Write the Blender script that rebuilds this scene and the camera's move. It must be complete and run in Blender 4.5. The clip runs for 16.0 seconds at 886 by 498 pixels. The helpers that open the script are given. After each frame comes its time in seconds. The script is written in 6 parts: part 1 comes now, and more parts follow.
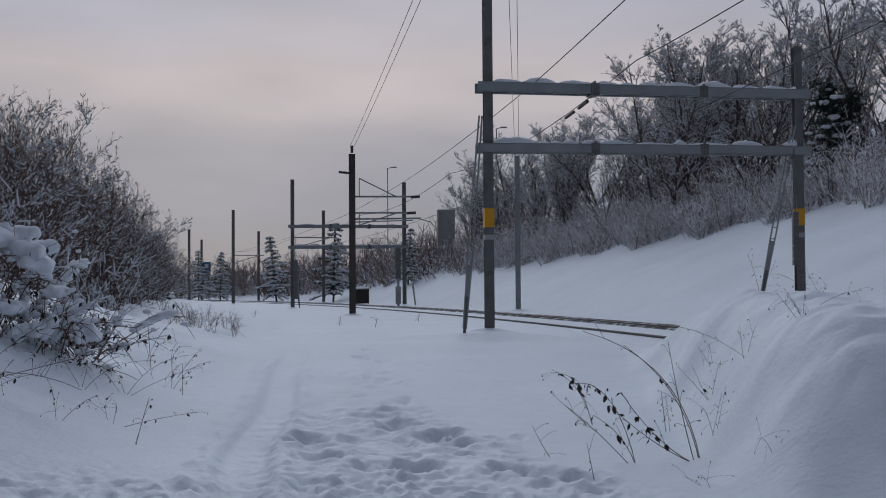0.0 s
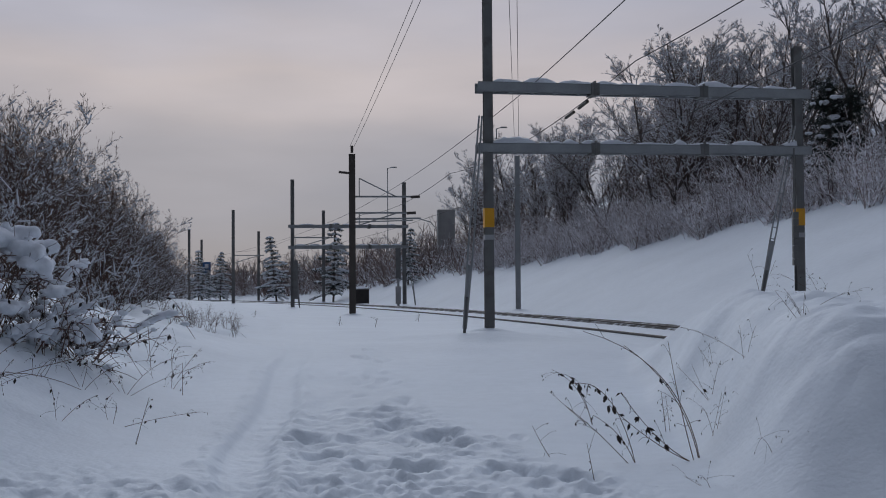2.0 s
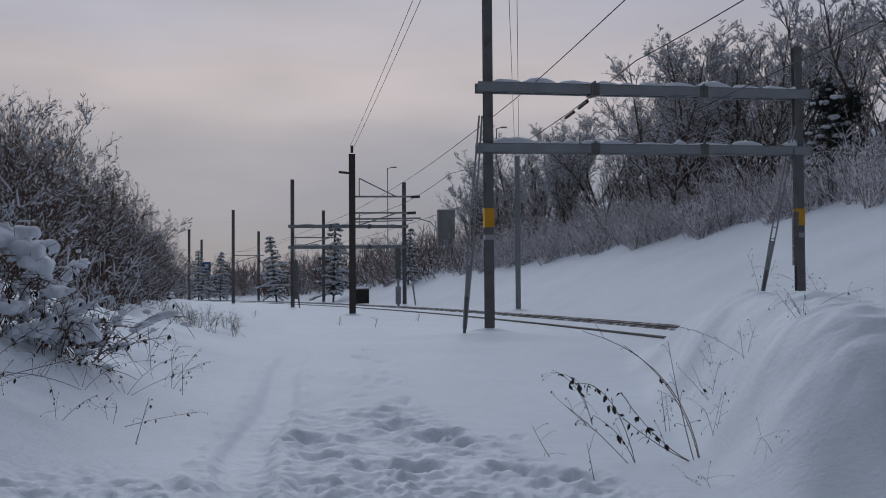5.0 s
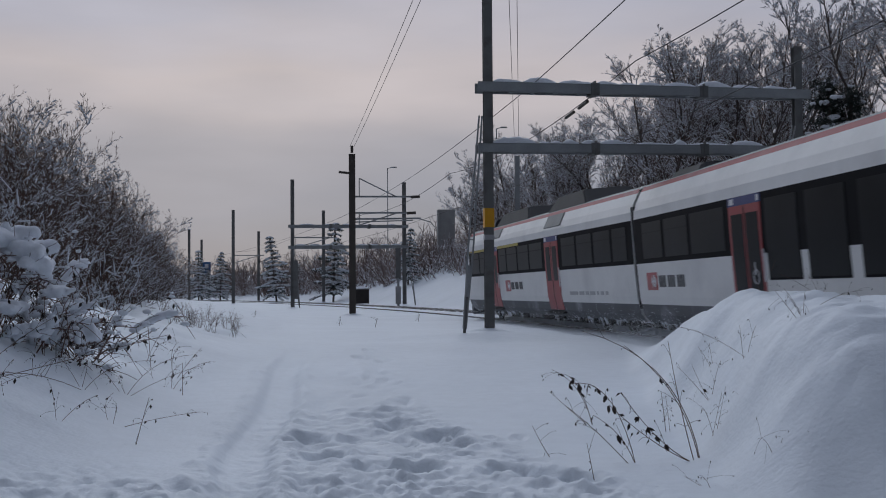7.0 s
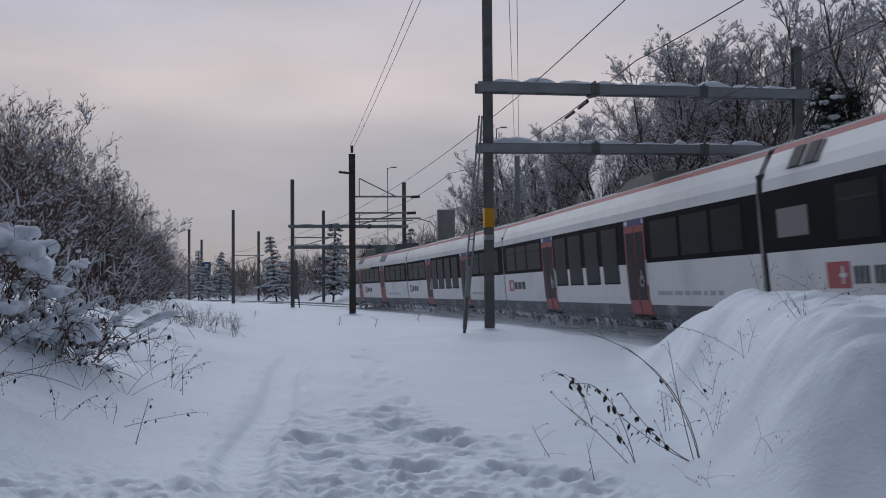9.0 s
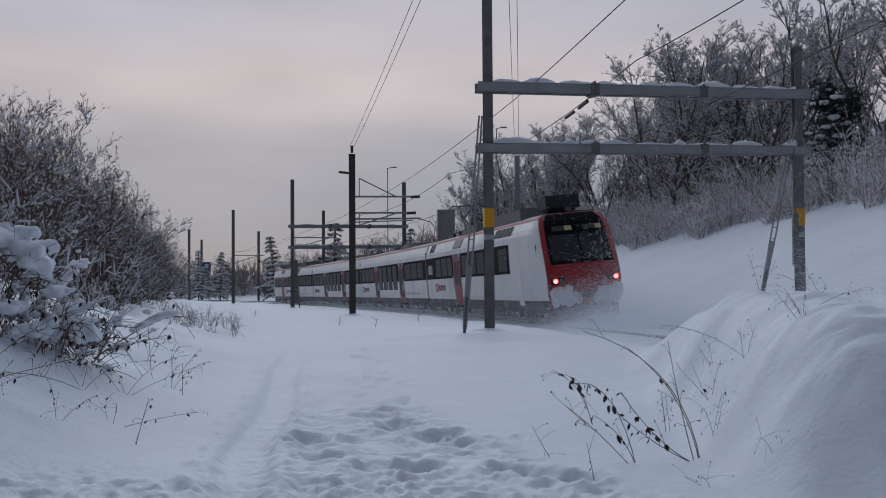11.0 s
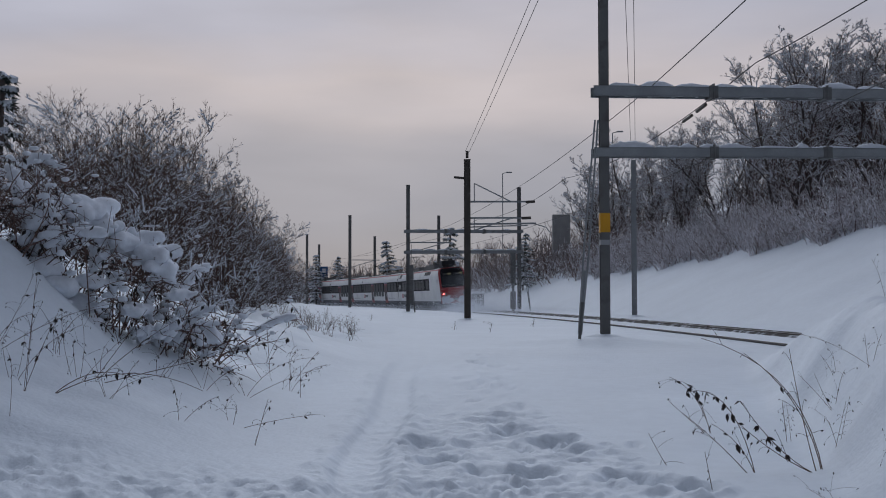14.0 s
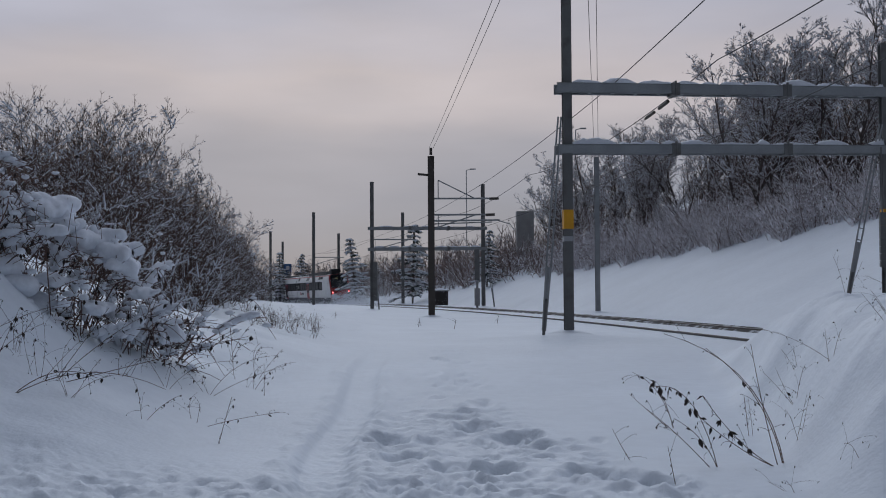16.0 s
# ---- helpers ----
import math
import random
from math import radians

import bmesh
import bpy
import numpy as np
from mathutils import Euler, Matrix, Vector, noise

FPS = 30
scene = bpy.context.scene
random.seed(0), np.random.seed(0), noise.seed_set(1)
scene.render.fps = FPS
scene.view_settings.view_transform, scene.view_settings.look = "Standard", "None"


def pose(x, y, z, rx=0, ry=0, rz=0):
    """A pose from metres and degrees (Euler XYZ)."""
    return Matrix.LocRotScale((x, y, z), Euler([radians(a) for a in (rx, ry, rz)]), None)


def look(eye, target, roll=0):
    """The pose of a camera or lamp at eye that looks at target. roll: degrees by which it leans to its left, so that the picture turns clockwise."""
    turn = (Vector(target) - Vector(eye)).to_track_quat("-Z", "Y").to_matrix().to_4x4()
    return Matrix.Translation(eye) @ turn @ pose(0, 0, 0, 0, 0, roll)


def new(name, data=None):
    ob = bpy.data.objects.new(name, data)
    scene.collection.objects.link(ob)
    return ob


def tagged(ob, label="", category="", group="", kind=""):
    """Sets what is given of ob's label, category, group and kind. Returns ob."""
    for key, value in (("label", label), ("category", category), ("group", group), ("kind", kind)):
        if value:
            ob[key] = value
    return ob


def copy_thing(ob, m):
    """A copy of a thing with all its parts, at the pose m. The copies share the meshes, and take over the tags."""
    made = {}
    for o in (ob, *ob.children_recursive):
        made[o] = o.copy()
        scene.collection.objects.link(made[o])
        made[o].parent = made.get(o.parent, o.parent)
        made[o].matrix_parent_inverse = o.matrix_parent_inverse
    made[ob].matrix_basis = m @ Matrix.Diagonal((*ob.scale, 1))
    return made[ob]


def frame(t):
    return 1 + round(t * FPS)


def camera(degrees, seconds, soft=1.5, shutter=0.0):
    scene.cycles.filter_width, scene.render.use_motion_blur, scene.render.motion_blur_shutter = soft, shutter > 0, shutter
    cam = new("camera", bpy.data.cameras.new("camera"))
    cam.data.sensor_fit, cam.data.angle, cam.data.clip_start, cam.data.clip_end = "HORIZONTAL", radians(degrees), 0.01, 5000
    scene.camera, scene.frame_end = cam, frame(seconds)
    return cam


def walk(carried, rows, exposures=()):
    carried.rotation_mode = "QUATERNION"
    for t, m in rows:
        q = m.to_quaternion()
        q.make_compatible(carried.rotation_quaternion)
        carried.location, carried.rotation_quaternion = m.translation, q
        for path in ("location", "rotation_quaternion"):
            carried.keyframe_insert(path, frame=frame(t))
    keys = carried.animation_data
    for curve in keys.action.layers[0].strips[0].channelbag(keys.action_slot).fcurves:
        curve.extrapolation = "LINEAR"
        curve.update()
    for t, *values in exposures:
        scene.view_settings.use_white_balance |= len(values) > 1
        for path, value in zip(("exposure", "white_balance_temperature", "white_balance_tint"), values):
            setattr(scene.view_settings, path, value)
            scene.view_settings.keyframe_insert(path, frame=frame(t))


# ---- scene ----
cam = camera(40.28, 16.0, soft=1.0, shutter=0.2)
EYE = (0.0, 0.0, 1.14)


def stand(yaw, pitch, roll):
    return pose(*EYE, 90 + pitch, roll, yaw)


walk(cam, [(0.0, stand(0, 2.05, 0.4)), (6.0, stand(0, 2.05, 0.4)), (11.2, stand(0.0, 2.05, 0.4)), (11.5, stand(0.29, 2.054, 0.36)),
           (12.0, stand(1.155, 2.095, 0.30)), (12.5, stand(1.97, 2.123, 0.315)), (13.0, stand(2.902, 2.17, 0.24)),
           (13.5, stand(4.169, 2.221, 0.18)), (14.0, stand(5.438, 2.311, 0.08)), (14.5, stand(4.932, 2.231, 0.263)),
           (15.0, stand(3.955, 2.166, 0.304)), (15.5, stand(3.794, 2.158, 0.325)), (16.0, stand(3.74, 2.158, 0.334))],
     exposures=[(0.0, 0.0), (6.3, 0.0), (7.5, 0.06), (8.5, 0.14), (9.2, 0.18), (10.5, 0.14), (12.0, 0.07), (14.0, 0.07), (16.0, 0.04)])

# ---- overcast winter sky, low pale sun behind the cloud ----
SUN_AZ, SUN_EL = -10.0, 14.0  # degrees from +y towards +x


def make_world():
    w = bpy.data.worlds.new("overcast_sky")
    w.use_nodes = True
    nt = w.node_tree
    nt.nodes.clear()
    N, L = nt.nodes.new, nt.links.new
    out, bg = N("ShaderNodeOutputWorld"), N("ShaderNodeBackground")
    co, sep = N("ShaderNodeTexCoord"), N("ShaderNodeSeparateXYZ")
    L(co.outputs["Generated"], sep.inputs[0])
    mp = N("ShaderNodeMapping")
    mp.inputs["Scale"].default_value = (1.0, 1.0, 4.2)
    L(co.outputs["Generated"], mp.inputs[0])
    ns = N("ShaderNodeTexNoise")
    ns.inputs["Scale"].default_value, ns.inputs["Detail"].default_value = 2.6, 5
    ns.inputs["Roughness"].default_value = 0.45
    L(mp.outputs[0], ns.inputs["Vector"])
    # height above the horizon, ruffled by the clouds
    mr = N("ShaderNodeMath")
    mr.operation, mr.inputs[1].default_value = "MULTIPLY_ADD", 0.16
    L(ns.outputs["Fac"], mr.inputs[0])
    L(sep.outputs["Z"], mr.inputs[2])
    sub = N("ShaderNodeMath")
    sub.operation, sub.inputs[1].default_value = "SUBTRACT", 0.08
    L(mr.outputs[0], sub.inputs[0])
    ramp = N("ShaderNodeValToRGB")
    els = ramp.color_ramp.elements
    stops = SKY_STOPS
    els[0].position, els[0].color = stops[0][0], (*stops[0][1], 1)
    els[1].position, els[1].color = stops[-1][0], (*stops[-1][1], 1)
    for p, c in stops[1:-1]:
        e = els.new(p)
        e.color = (*c, 1)
    L(sub.outputs[0], ramp.inputs[0])
    # soft mottling of the cloud deck
    ns2 = N("ShaderNodeTexNoise")
    ns2.inputs["Scale"].default_value, ns2.inputs["Detail"].default_value = 5.0, 4
    L(mp.outputs[0], ns2.inputs["Vector"])
    mr2 = N("ShaderNodeMapRange")
    mr2.inputs["From Min"].default_value, mr2.inputs["From Max"].default_value = 0.3, 0.7
    mr2.inputs["To Min"].default_value, mr2.inputs["To Max"].default_value = 0.93, 1.07
    L(ns2.outputs["Fac"], mr2.inputs["Value"])
    mul = N("ShaderNodeMix")
    mul.data_type, mul.blend_type = "RGBA", "MULTIPLY"
    mul.inputs["Factor"].default_value = 1.0
    L(ramp.outputs[0], mul.inputs["A"])
    L(mr2.outputs[0], mul.inputs["B"])
    # the glow lies ahead; unseen sky behind dimmed to darken camera-facing snow
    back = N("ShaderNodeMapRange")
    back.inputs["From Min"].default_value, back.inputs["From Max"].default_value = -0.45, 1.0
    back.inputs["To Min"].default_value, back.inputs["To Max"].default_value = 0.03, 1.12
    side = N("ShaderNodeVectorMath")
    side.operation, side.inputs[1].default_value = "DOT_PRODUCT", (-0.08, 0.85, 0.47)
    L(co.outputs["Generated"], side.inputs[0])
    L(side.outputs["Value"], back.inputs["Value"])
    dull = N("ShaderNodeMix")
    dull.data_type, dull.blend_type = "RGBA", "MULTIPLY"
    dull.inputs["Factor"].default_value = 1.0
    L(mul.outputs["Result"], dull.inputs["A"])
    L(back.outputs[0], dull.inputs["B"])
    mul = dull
    sky = N("ShaderNodeTexSky")
    sky.sky_type, sky.sun_disc = "NISHITA", False
    sky.sun_elevation, sky.sun_rotation = radians(SUN_EL), radians(SUN_AZ)
    sc = N("ShaderNodeMix")
    sc.data_type, sc.blend_type = "RGBA", "ADD"
    sc.inputs["Factor"].default_value = 0.002
    L(mul.outputs["Result"], sc.inputs["A"])
    L(sky.outputs[0], sc.inputs["B"])
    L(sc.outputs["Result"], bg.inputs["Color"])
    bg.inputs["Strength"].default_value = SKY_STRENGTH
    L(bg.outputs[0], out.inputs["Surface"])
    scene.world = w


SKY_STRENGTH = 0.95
# stops 0.34 to 0.64: unseen brighter band, added to light snow from ahead
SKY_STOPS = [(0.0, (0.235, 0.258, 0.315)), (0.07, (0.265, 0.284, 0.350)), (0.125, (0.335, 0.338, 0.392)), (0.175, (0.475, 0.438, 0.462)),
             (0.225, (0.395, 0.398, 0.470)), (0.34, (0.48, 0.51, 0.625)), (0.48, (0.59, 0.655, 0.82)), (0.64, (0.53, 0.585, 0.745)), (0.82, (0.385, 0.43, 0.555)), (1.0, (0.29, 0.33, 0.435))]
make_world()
sun = new("sun", bpy.data.lights.new("sun", "SUN"))
sun.data.energy, sun.data.angle, sun.data.color = 0.5, radians(40), (0.90, 0.95, 1.0)
sun.matrix_basis = look((0, 0, 0), (-math.sin(radians(SUN_AZ)), -math.cos(radians(SUN_AZ)), -math.tan(radians(SUN_EL + 12))))


# ---- materials ----
def material(name, color, rough=0.6, metal=0.0, spread=0.12, scale=3.0, bump=0.0, bump_scale=40.0, fine=0.06, emit=0.0, rand=0.0,
             coat=0.0, second=None, sec_scale=0.6, sec_cut=(0.5, 0.62), spec=0.5):
    """A surface with broad and fine variation, an optional second colour in patches, and relief."""
    m = bpy.data.materials.new(name)
    m.use_nodes = True
    nt = m.node_tree
    N, L = nt.nodes.new, nt.links.new
    b = nt.nodes["Principled BSDF"]
    b.inputs["Roughness"].default_value, b.inputs["Metallic"].default_value = rough, metal
    b.inputs["Specular IOR Level"].default_value = spec
    b.inputs["Coat Weight"].default_value = coat
    co = N("ShaderNodeTexCoord")

    def noise_of(sc, det=4):
        n = N("ShaderNodeTexNoise")
        n.inputs["Scale"].default_value, n.inputs["Detail"].default_value = sc, det
        L(co.outputs["Object"], n.inputs["Vector"])
        return n
    big, small = noise_of(scale), noise_of(scale * 14, 3)

    def gain(sock, amount):
        r = N("ShaderNodeMapRange")
        r.inputs["From Min"].default_value, r.inputs["From Max"].default_value = 0.25, 0.75
        r.inputs["To Min"].default_value, r.inputs["To Max"].default_value = 1 - amount, 1 + amount
        L(sock, r.inputs["Value"])
        return r.outputs[0]

    def times(a, fac):
        x = N("ShaderNodeMix")
        x.data_type, x.blend_type = "RGBA", "MULTIPLY"
        x.inputs["Factor"].default_value = 1.0
        if isinstance(a, tuple):
            x.inputs["A"].default_value = (*a, 1)
        else:
            L(a, x.inputs["A"])
        L(fac, x.inputs["B"])
        return x.outputs["Result"]
    base = color
    if second:
        sn = noise_of(sec_scale, 6)
        cut = N("ShaderNodeMapRange")
        cut.inputs["From Min"].default_value, cut.inputs["From Max"].default_value = sec_cut
        L(sn.outputs["Fac"], cut.inputs["Value"])
        mx = N("ShaderNodeMix")
        mx.data_type = "RGBA"
        mx.inputs["A"].default_value, mx.inputs["B"].default_value = (*color, 1), (*second, 1)
        L(cut.outputs[0], mx.inputs["Factor"])
        base = mx.outputs["Result"]
    c = times(base, gain(big.outputs["Fac"], spread))
    c = times(c, gain(small.outputs["Fac"], fine))
    if rand:
        g = N("ShaderNodeNewGeometry")
        r = N("ShaderNodeMapRange")
        r.inputs["To Min"].default_value, r.inputs["To Max"].default_value = 1 - rand, 1 + rand
        L(g.outputs["Random Per Island"], r.inputs["Value"])
        c = times(c, r.outputs[0])
    L(c, b.inputs["Base Color"])
    if bump:
        n = noise_of(bump_scale, 5)
        bp = N("ShaderNodeBump")
        bp.inputs["Strength"].default_value, bp.inputs["Distance"].default_value = bump, 0.02
        L(n.outputs["Fac"], bp.inputs["Height"])
        L(bp.outputs[0], b.inputs["Normal"])
    if emit:
        L(c, b.inputs["Emission Color"])
        b.inputs["Emission Strength"].default_value = emit
    return m


SNOW = material("fresh_snow", (0.80, 0.855, 0.905), 0.62, spread=0.04, scale=0.35, bump=0.6, bump_scale=16.0, fine=0.03, spec=0.2)
SNOW_CLUMP = material("lying_snow", (0.80, 0.83, 0.88), 0.7, spread=0.05, scale=1.4, bump=0.3, bump_scale=24, spec=0.2, rand=0.05)
FROST = material("frosted_snow", (0.84, 0.83, 0.86), 0.8, spread=0.15, scale=0.8, rand=0.25, spec=0.2)
def powder_material():
    """Airborne snow: lets light through as much as it throws it back."""
    m = bpy.data.materials.new("powder_snow")
    m.use_nodes = True
    nt = m.node_tree
    nt.nodes.clear()
    out, mix = nt.nodes.new("ShaderNodeOutputMaterial"), nt.nodes.new("ShaderNodeAddShader")
    for k, kind in enumerate(("ShaderNodeBsdfDiffuse", "ShaderNodeBsdfTranslucent")):
        b = nt.nodes.new(kind)
        b.inputs["Color"].default_value = (0.46, 0.475, 0.495, 1)
        nt.links.new(b.outputs[0], mix.inputs[k])
    nt.links.new(mix.outputs[0], out.inputs["Surface"])
    return m


POWDER = powder_material()
STEEL = material("weathered_galvanised_steel", (0.155, 0.153, 0.148), 0.65, 0.1, spread=0.2, scale=1.2, bump=0.1, second=(0.085, 0.070, 0.058), sec_scale=2.2, sec_cut=(0.55, 0.75))
BRIGHT_STEEL = material("galvanised_steel", (0.29, 0.30, 0.305), 0.6, 0.1, spread=0.15, scale=2.0)
BROWN_STEEL = material("brown_oxide_steel", (0.082, 0.068, 0.058), 0.7, 0.15, spread=0.25, scale=1.0, bump=0.1)
RAIL = material("worn_rail_steel", (0.09, 0.075, 0.065), 0.5, 0.6, spread=0.25, scale=2.0)
BALLAST = material("bare_ballast", (0.05, 0.046, 0.042), 0.95, spread=0.3, scale=3.0, bump=0.8, bump_scale=25, second=(0.5, 0.52, 0.56), sec_scale=1.6, sec_cut=(0.5, 0.6))
YELLOW = material("yellow_paint", (0.72, 0.34, 0.012), 0.5, spread=0.08, scale=4)
BARK = material("dark_bark", (0.095, 0.076, 0.067), 0.9, spread=0.3, scale=3.0, bump=0.4, rand=0.2)
TWIG = material("brown_twig", (0.125, 0.078, 0.058), 0.9, spread=0.25, scale=1.0, rand=0.35)
RED_TWIG = material("russet_twig", (0.14, 0.085, 0.068), 0.9, spread=0.3, scale=0.5, rand=0.35)
PALE_TWIG = material("greyish_twig", (0.29, 0.235, 0.22), 0.9, spread=0.25, scale=0.5, rand=0.35)
DEAD_LEAF = material("withered_leaf", (0.035, 0.026, 0.022), 0.85, spread=0.3, scale=6, rand=0.3)
NEEDLE = material("dark_needles", (0.022, 0.032, 0.025), 0.8, spread=0.3, scale=1.5, rand=0.4)
WHITE_PAINT = material("dusty_white_train_paint", (0.72, 0.72, 0.71), 0.5, spread=0.05, scale=0.8, fine=0.03, coat=0.0, second=(0.55, 0.55, 0.55), sec_scale=0.5, sec_cut=(0.5, 0.8))
RED_PAINT = material("red_train_paint", (0.36, 0.022, 0.024), 0.4, spread=0.08, scale=1.0, coat=0.15, second=(0.30, 0.04, 0.04), sec_scale=1.5, sec_cut=(0.5, 0.75))
DOOR_RED = material("red_door_paint", (0.31, 0.024, 0.027), 0.45, spread=0.08, scale=1.0, second=(0.28, 0.045, 0.047), sec_scale=1.5, sec_cut=(0.45, 0.75))
STRIPE_RED = material("dull_red_roof_edge", (0.33, 0.045, 0.05), 0.6, spread=0.15, scale=0.8, second=(0.35, 0.16, 0.16), sec_scale=0.7, sec_cut=(0.55, 0.75))
BLACK_BAND = material("black_glazed_band", (0.012, 0.012, 0.014), 0.6, spread=0.2, scale=1.0, spec=0.03)
PANE = material("tinted_window_glass", (0.014, 0.015, 0.017), 0.34, spread=0.3, scale=0.9, spec=0.05)
WINDSCREEN = material("cab_windscreen_glass", (0.03, 0.034, 0.038), 0.1, spread=0.15, scale=1.5, spec=0.4)
PALE_PANE = material("frosted_window_glass", (0.19, 0.185, 0.18), 0.25, spread=0.06, scale=2)
SKIRT_GREY = material("grey_underframe_paint", (0.085, 0.09, 0.10), 0.6, spread=0.15, scale=0.9, second=(0.24, 0.25, 0.27), sec_scale=1.2, sec_cut=(0.55, 0.72))
UNDER_BLACK = material("black_running_gear", (0.018, 0.017, 0.016), 0.8, spread=0.3, scale=2.0, second=(0.2, 0.21, 0.22), sec_scale=3.5, sec_cut=(0.6, 0.75))
ROOF_DARK = material("dark_roof_equipment", (0.022, 0.023, 0.026), 0.7, spread=0.2, scale=1.2)
ROOF_GREY = material("grey_roof_panel", (0.16, 0.165, 0.17), 0.6, spread=0.12, scale=1.4)
YELLOW_STRIPE = material("dull_yellow_stripe", (0.42, 0.33, 0.045), 0.5, spread=0.1, scale=2)
BLUE_SIGN = material("blue_panel", (0.03, 0.04, 0.16), 0.5, spread=0.1, scale=3)
ROAD_BLUE = material("blue_road_sign", (0.03, 0.10, 0.26), 0.5, spread=0.1, scale=3)
LETTER = material("dark_lettering", (0.05, 0.05, 0.055), 0.5, spread=0.05)
PALE_LETTER = material("pale_lettering", (0.7, 0.7, 0.72), 0.5, spread=0.05)
GREY_LETTER = material("grey_lettering", (0.38, 0.38, 0.39), 0.5, spread=0.05)
TAIL_LIGHT = material("lit_red_lamp", (1.0, 0.10, 0.10), 0.3, emit=7.0, spread=0.0, fine=0.0)
LAMP_LENS = material("dark_lamp_lens", (0.08, 0.08, 0.085), 0.15, spread=0.05)
DISPLAY = material("amber_display", (0.42, 0.37, 0.17), 0.4, emit=0.03, spread=0.15, scale=9)
DARK_DISPLAY = material("unlit_display", (0.03, 0.03, 0.025), 0.3, spread=0.2, scale=9)
RUBBER = material("black_rubber", (0.012, 0.012, 0.013), 0.75, spread=0.15, scale=3)
CONCRETE = material("grey_concrete", (0.36, 0.355, 0.35), 0.9, spread=0.12, scale=1.4, bump=0.2)
DARK_WOOD = material("dark_hut_boards", (0.045, 0.038, 0.034), 0.85, spread=0.2, scale=3)
WIRE = material("overhead_wire", (0.03, 0.03, 0.032), 0.6, 0.4, spread=0.1)


# ---- mesh helpers ----
def mesh_of(name, verts, faces, mats, smooth=False, index=None):
    me = bpy.data.meshes.new(name)
    me.from_pydata(verts if isinstance(verts, list) else verts.tolist(), [], faces if isinstance(faces, list) else faces.tolist())
    for m in mats if isinstance(mats, (list, tuple)) else [mats]:
        me.materials.append(m)
    if index is not None:
        me.polygons.foreach_set("material_index", index)
    if smooth:
        me.polygons.foreach_set("use_smooth", [True] * len(me.polygons))
    me.update()
    return me


def thing(name, label, category, group="", at=None, kind=""):
    ob = tagged(new(name), label, category, group, kind)
    if at is not None:
        ob.matrix_basis = at
    return ob


def part(name, data, mat=None, parent=None, label="", smooth=False, at=None):
    """Links a bmesh or a mesh as one object under a thing."""
    if isinstance(data, bmesh.types.BMesh):
        me = bpy.data.meshes.new(name)
        bmesh.ops.recalc_face_normals(data, faces=data.faces)
        data.to_mesh(me)
        data.free()
        me.materials.append(mat)
        if smooth:
            me.polygons.foreach_set("use_smooth", [True] * len(me.polygons))
    else:
        me = data
    ob = new(name, me)
    ob.parent = parent
    if at is not None:
        ob.matrix_basis = at
    if label:
        ob["label"] = label
    return ob


def box(bm, x0, x1, y0, y1, z0, z1, bevel=0.0, m=None):
    r = bmesh.ops.create_cube(bm, size=1)
    mat = Matrix.Translation(((x0 + x1) / 2, (y0 + y1) / 2, (z0 + z1) / 2)) @ Matrix.Diagonal((abs(x1 - x0), abs(y1 - y0), abs(z1 - z0), 1))
    bmesh.ops.transform(bm, matrix=m @ mat if m is not None else mat, verts=r["verts"])
    if bevel:
        es = list({e for v in r["verts"] for e in v.link_edges})
        bmesh.ops.bevel(bm, geom=es, offset=bevel, segments=2, profile=0.6, affect="EDGES")
    return bm


def boxes(*rows, bevel=0.0):
    bm = bmesh.new()
    for r in rows:
        box(bm, *r, bevel=bevel)
    return bm


def rod(bm, a, b, r, sides=6, r2=None):
    a, b = Vector(a), Vector(b)
    q = (b - a).to_track_quat("Z", "Y").to_matrix().to_4x4()
    res = bmesh.ops.create_cone(bm, cap_ends=True, segments=sides, radius1=r, radius2=r if r2 is None else r2, depth=(b - a).length)
    bmesh.ops.transform(bm, matrix=Matrix.Translation((a + b) / 2) @ q, verts=res["verts"])
    return bm


def rods(*rows, sides=6):
    bm = bmesh.new()
    for a, b, r in rows:
        rod(bm, a, b, r, sides)
    return bm


def prisms(P0, P1, R0, R1, sides=3):
    """Many tapered rods as vertex and face arrays."""
    P0, P1, R0, R1 = (np.asarray(a, float) for a in (P0, P1, R0, R1))
    d = P1 - P0
    d /= np.linalg.norm(d, axis=1, keepdims=True) + 1e-9
    ref = np.where(np.abs(d[:, 2:3]) > 0.9, np.array([[1.0, 0, 0]]), np.array([[0, 0, 1.0]]))
    a = np.cross(d, ref)
    a /= np.linalg.norm(a, axis=1, keepdims=True) + 1e-9
    b = np.cross(a, d)
    n = len(P0)
    V = np.empty((n, 2, sides, 3))
    for k in range(sides):
        w = 2 * math.pi * k / sides + math.pi / 2
        o = a * math.cos(w) + b * math.sin(w)
        V[:, 0, k] = P0 + o * R0[:, None]
        V[:, 1, k] = P1 + o * R1[:, None]
    base = (np.arange(n) * 2 * sides)[:, None]
    F = np.concatenate([base + np.array([[k, (k + 1) % sides, sides + (k + 1) % sides, sides + k]]) for k in range(sides)], 1).reshape(-1, 4)
    return V.reshape(-1, 3), F


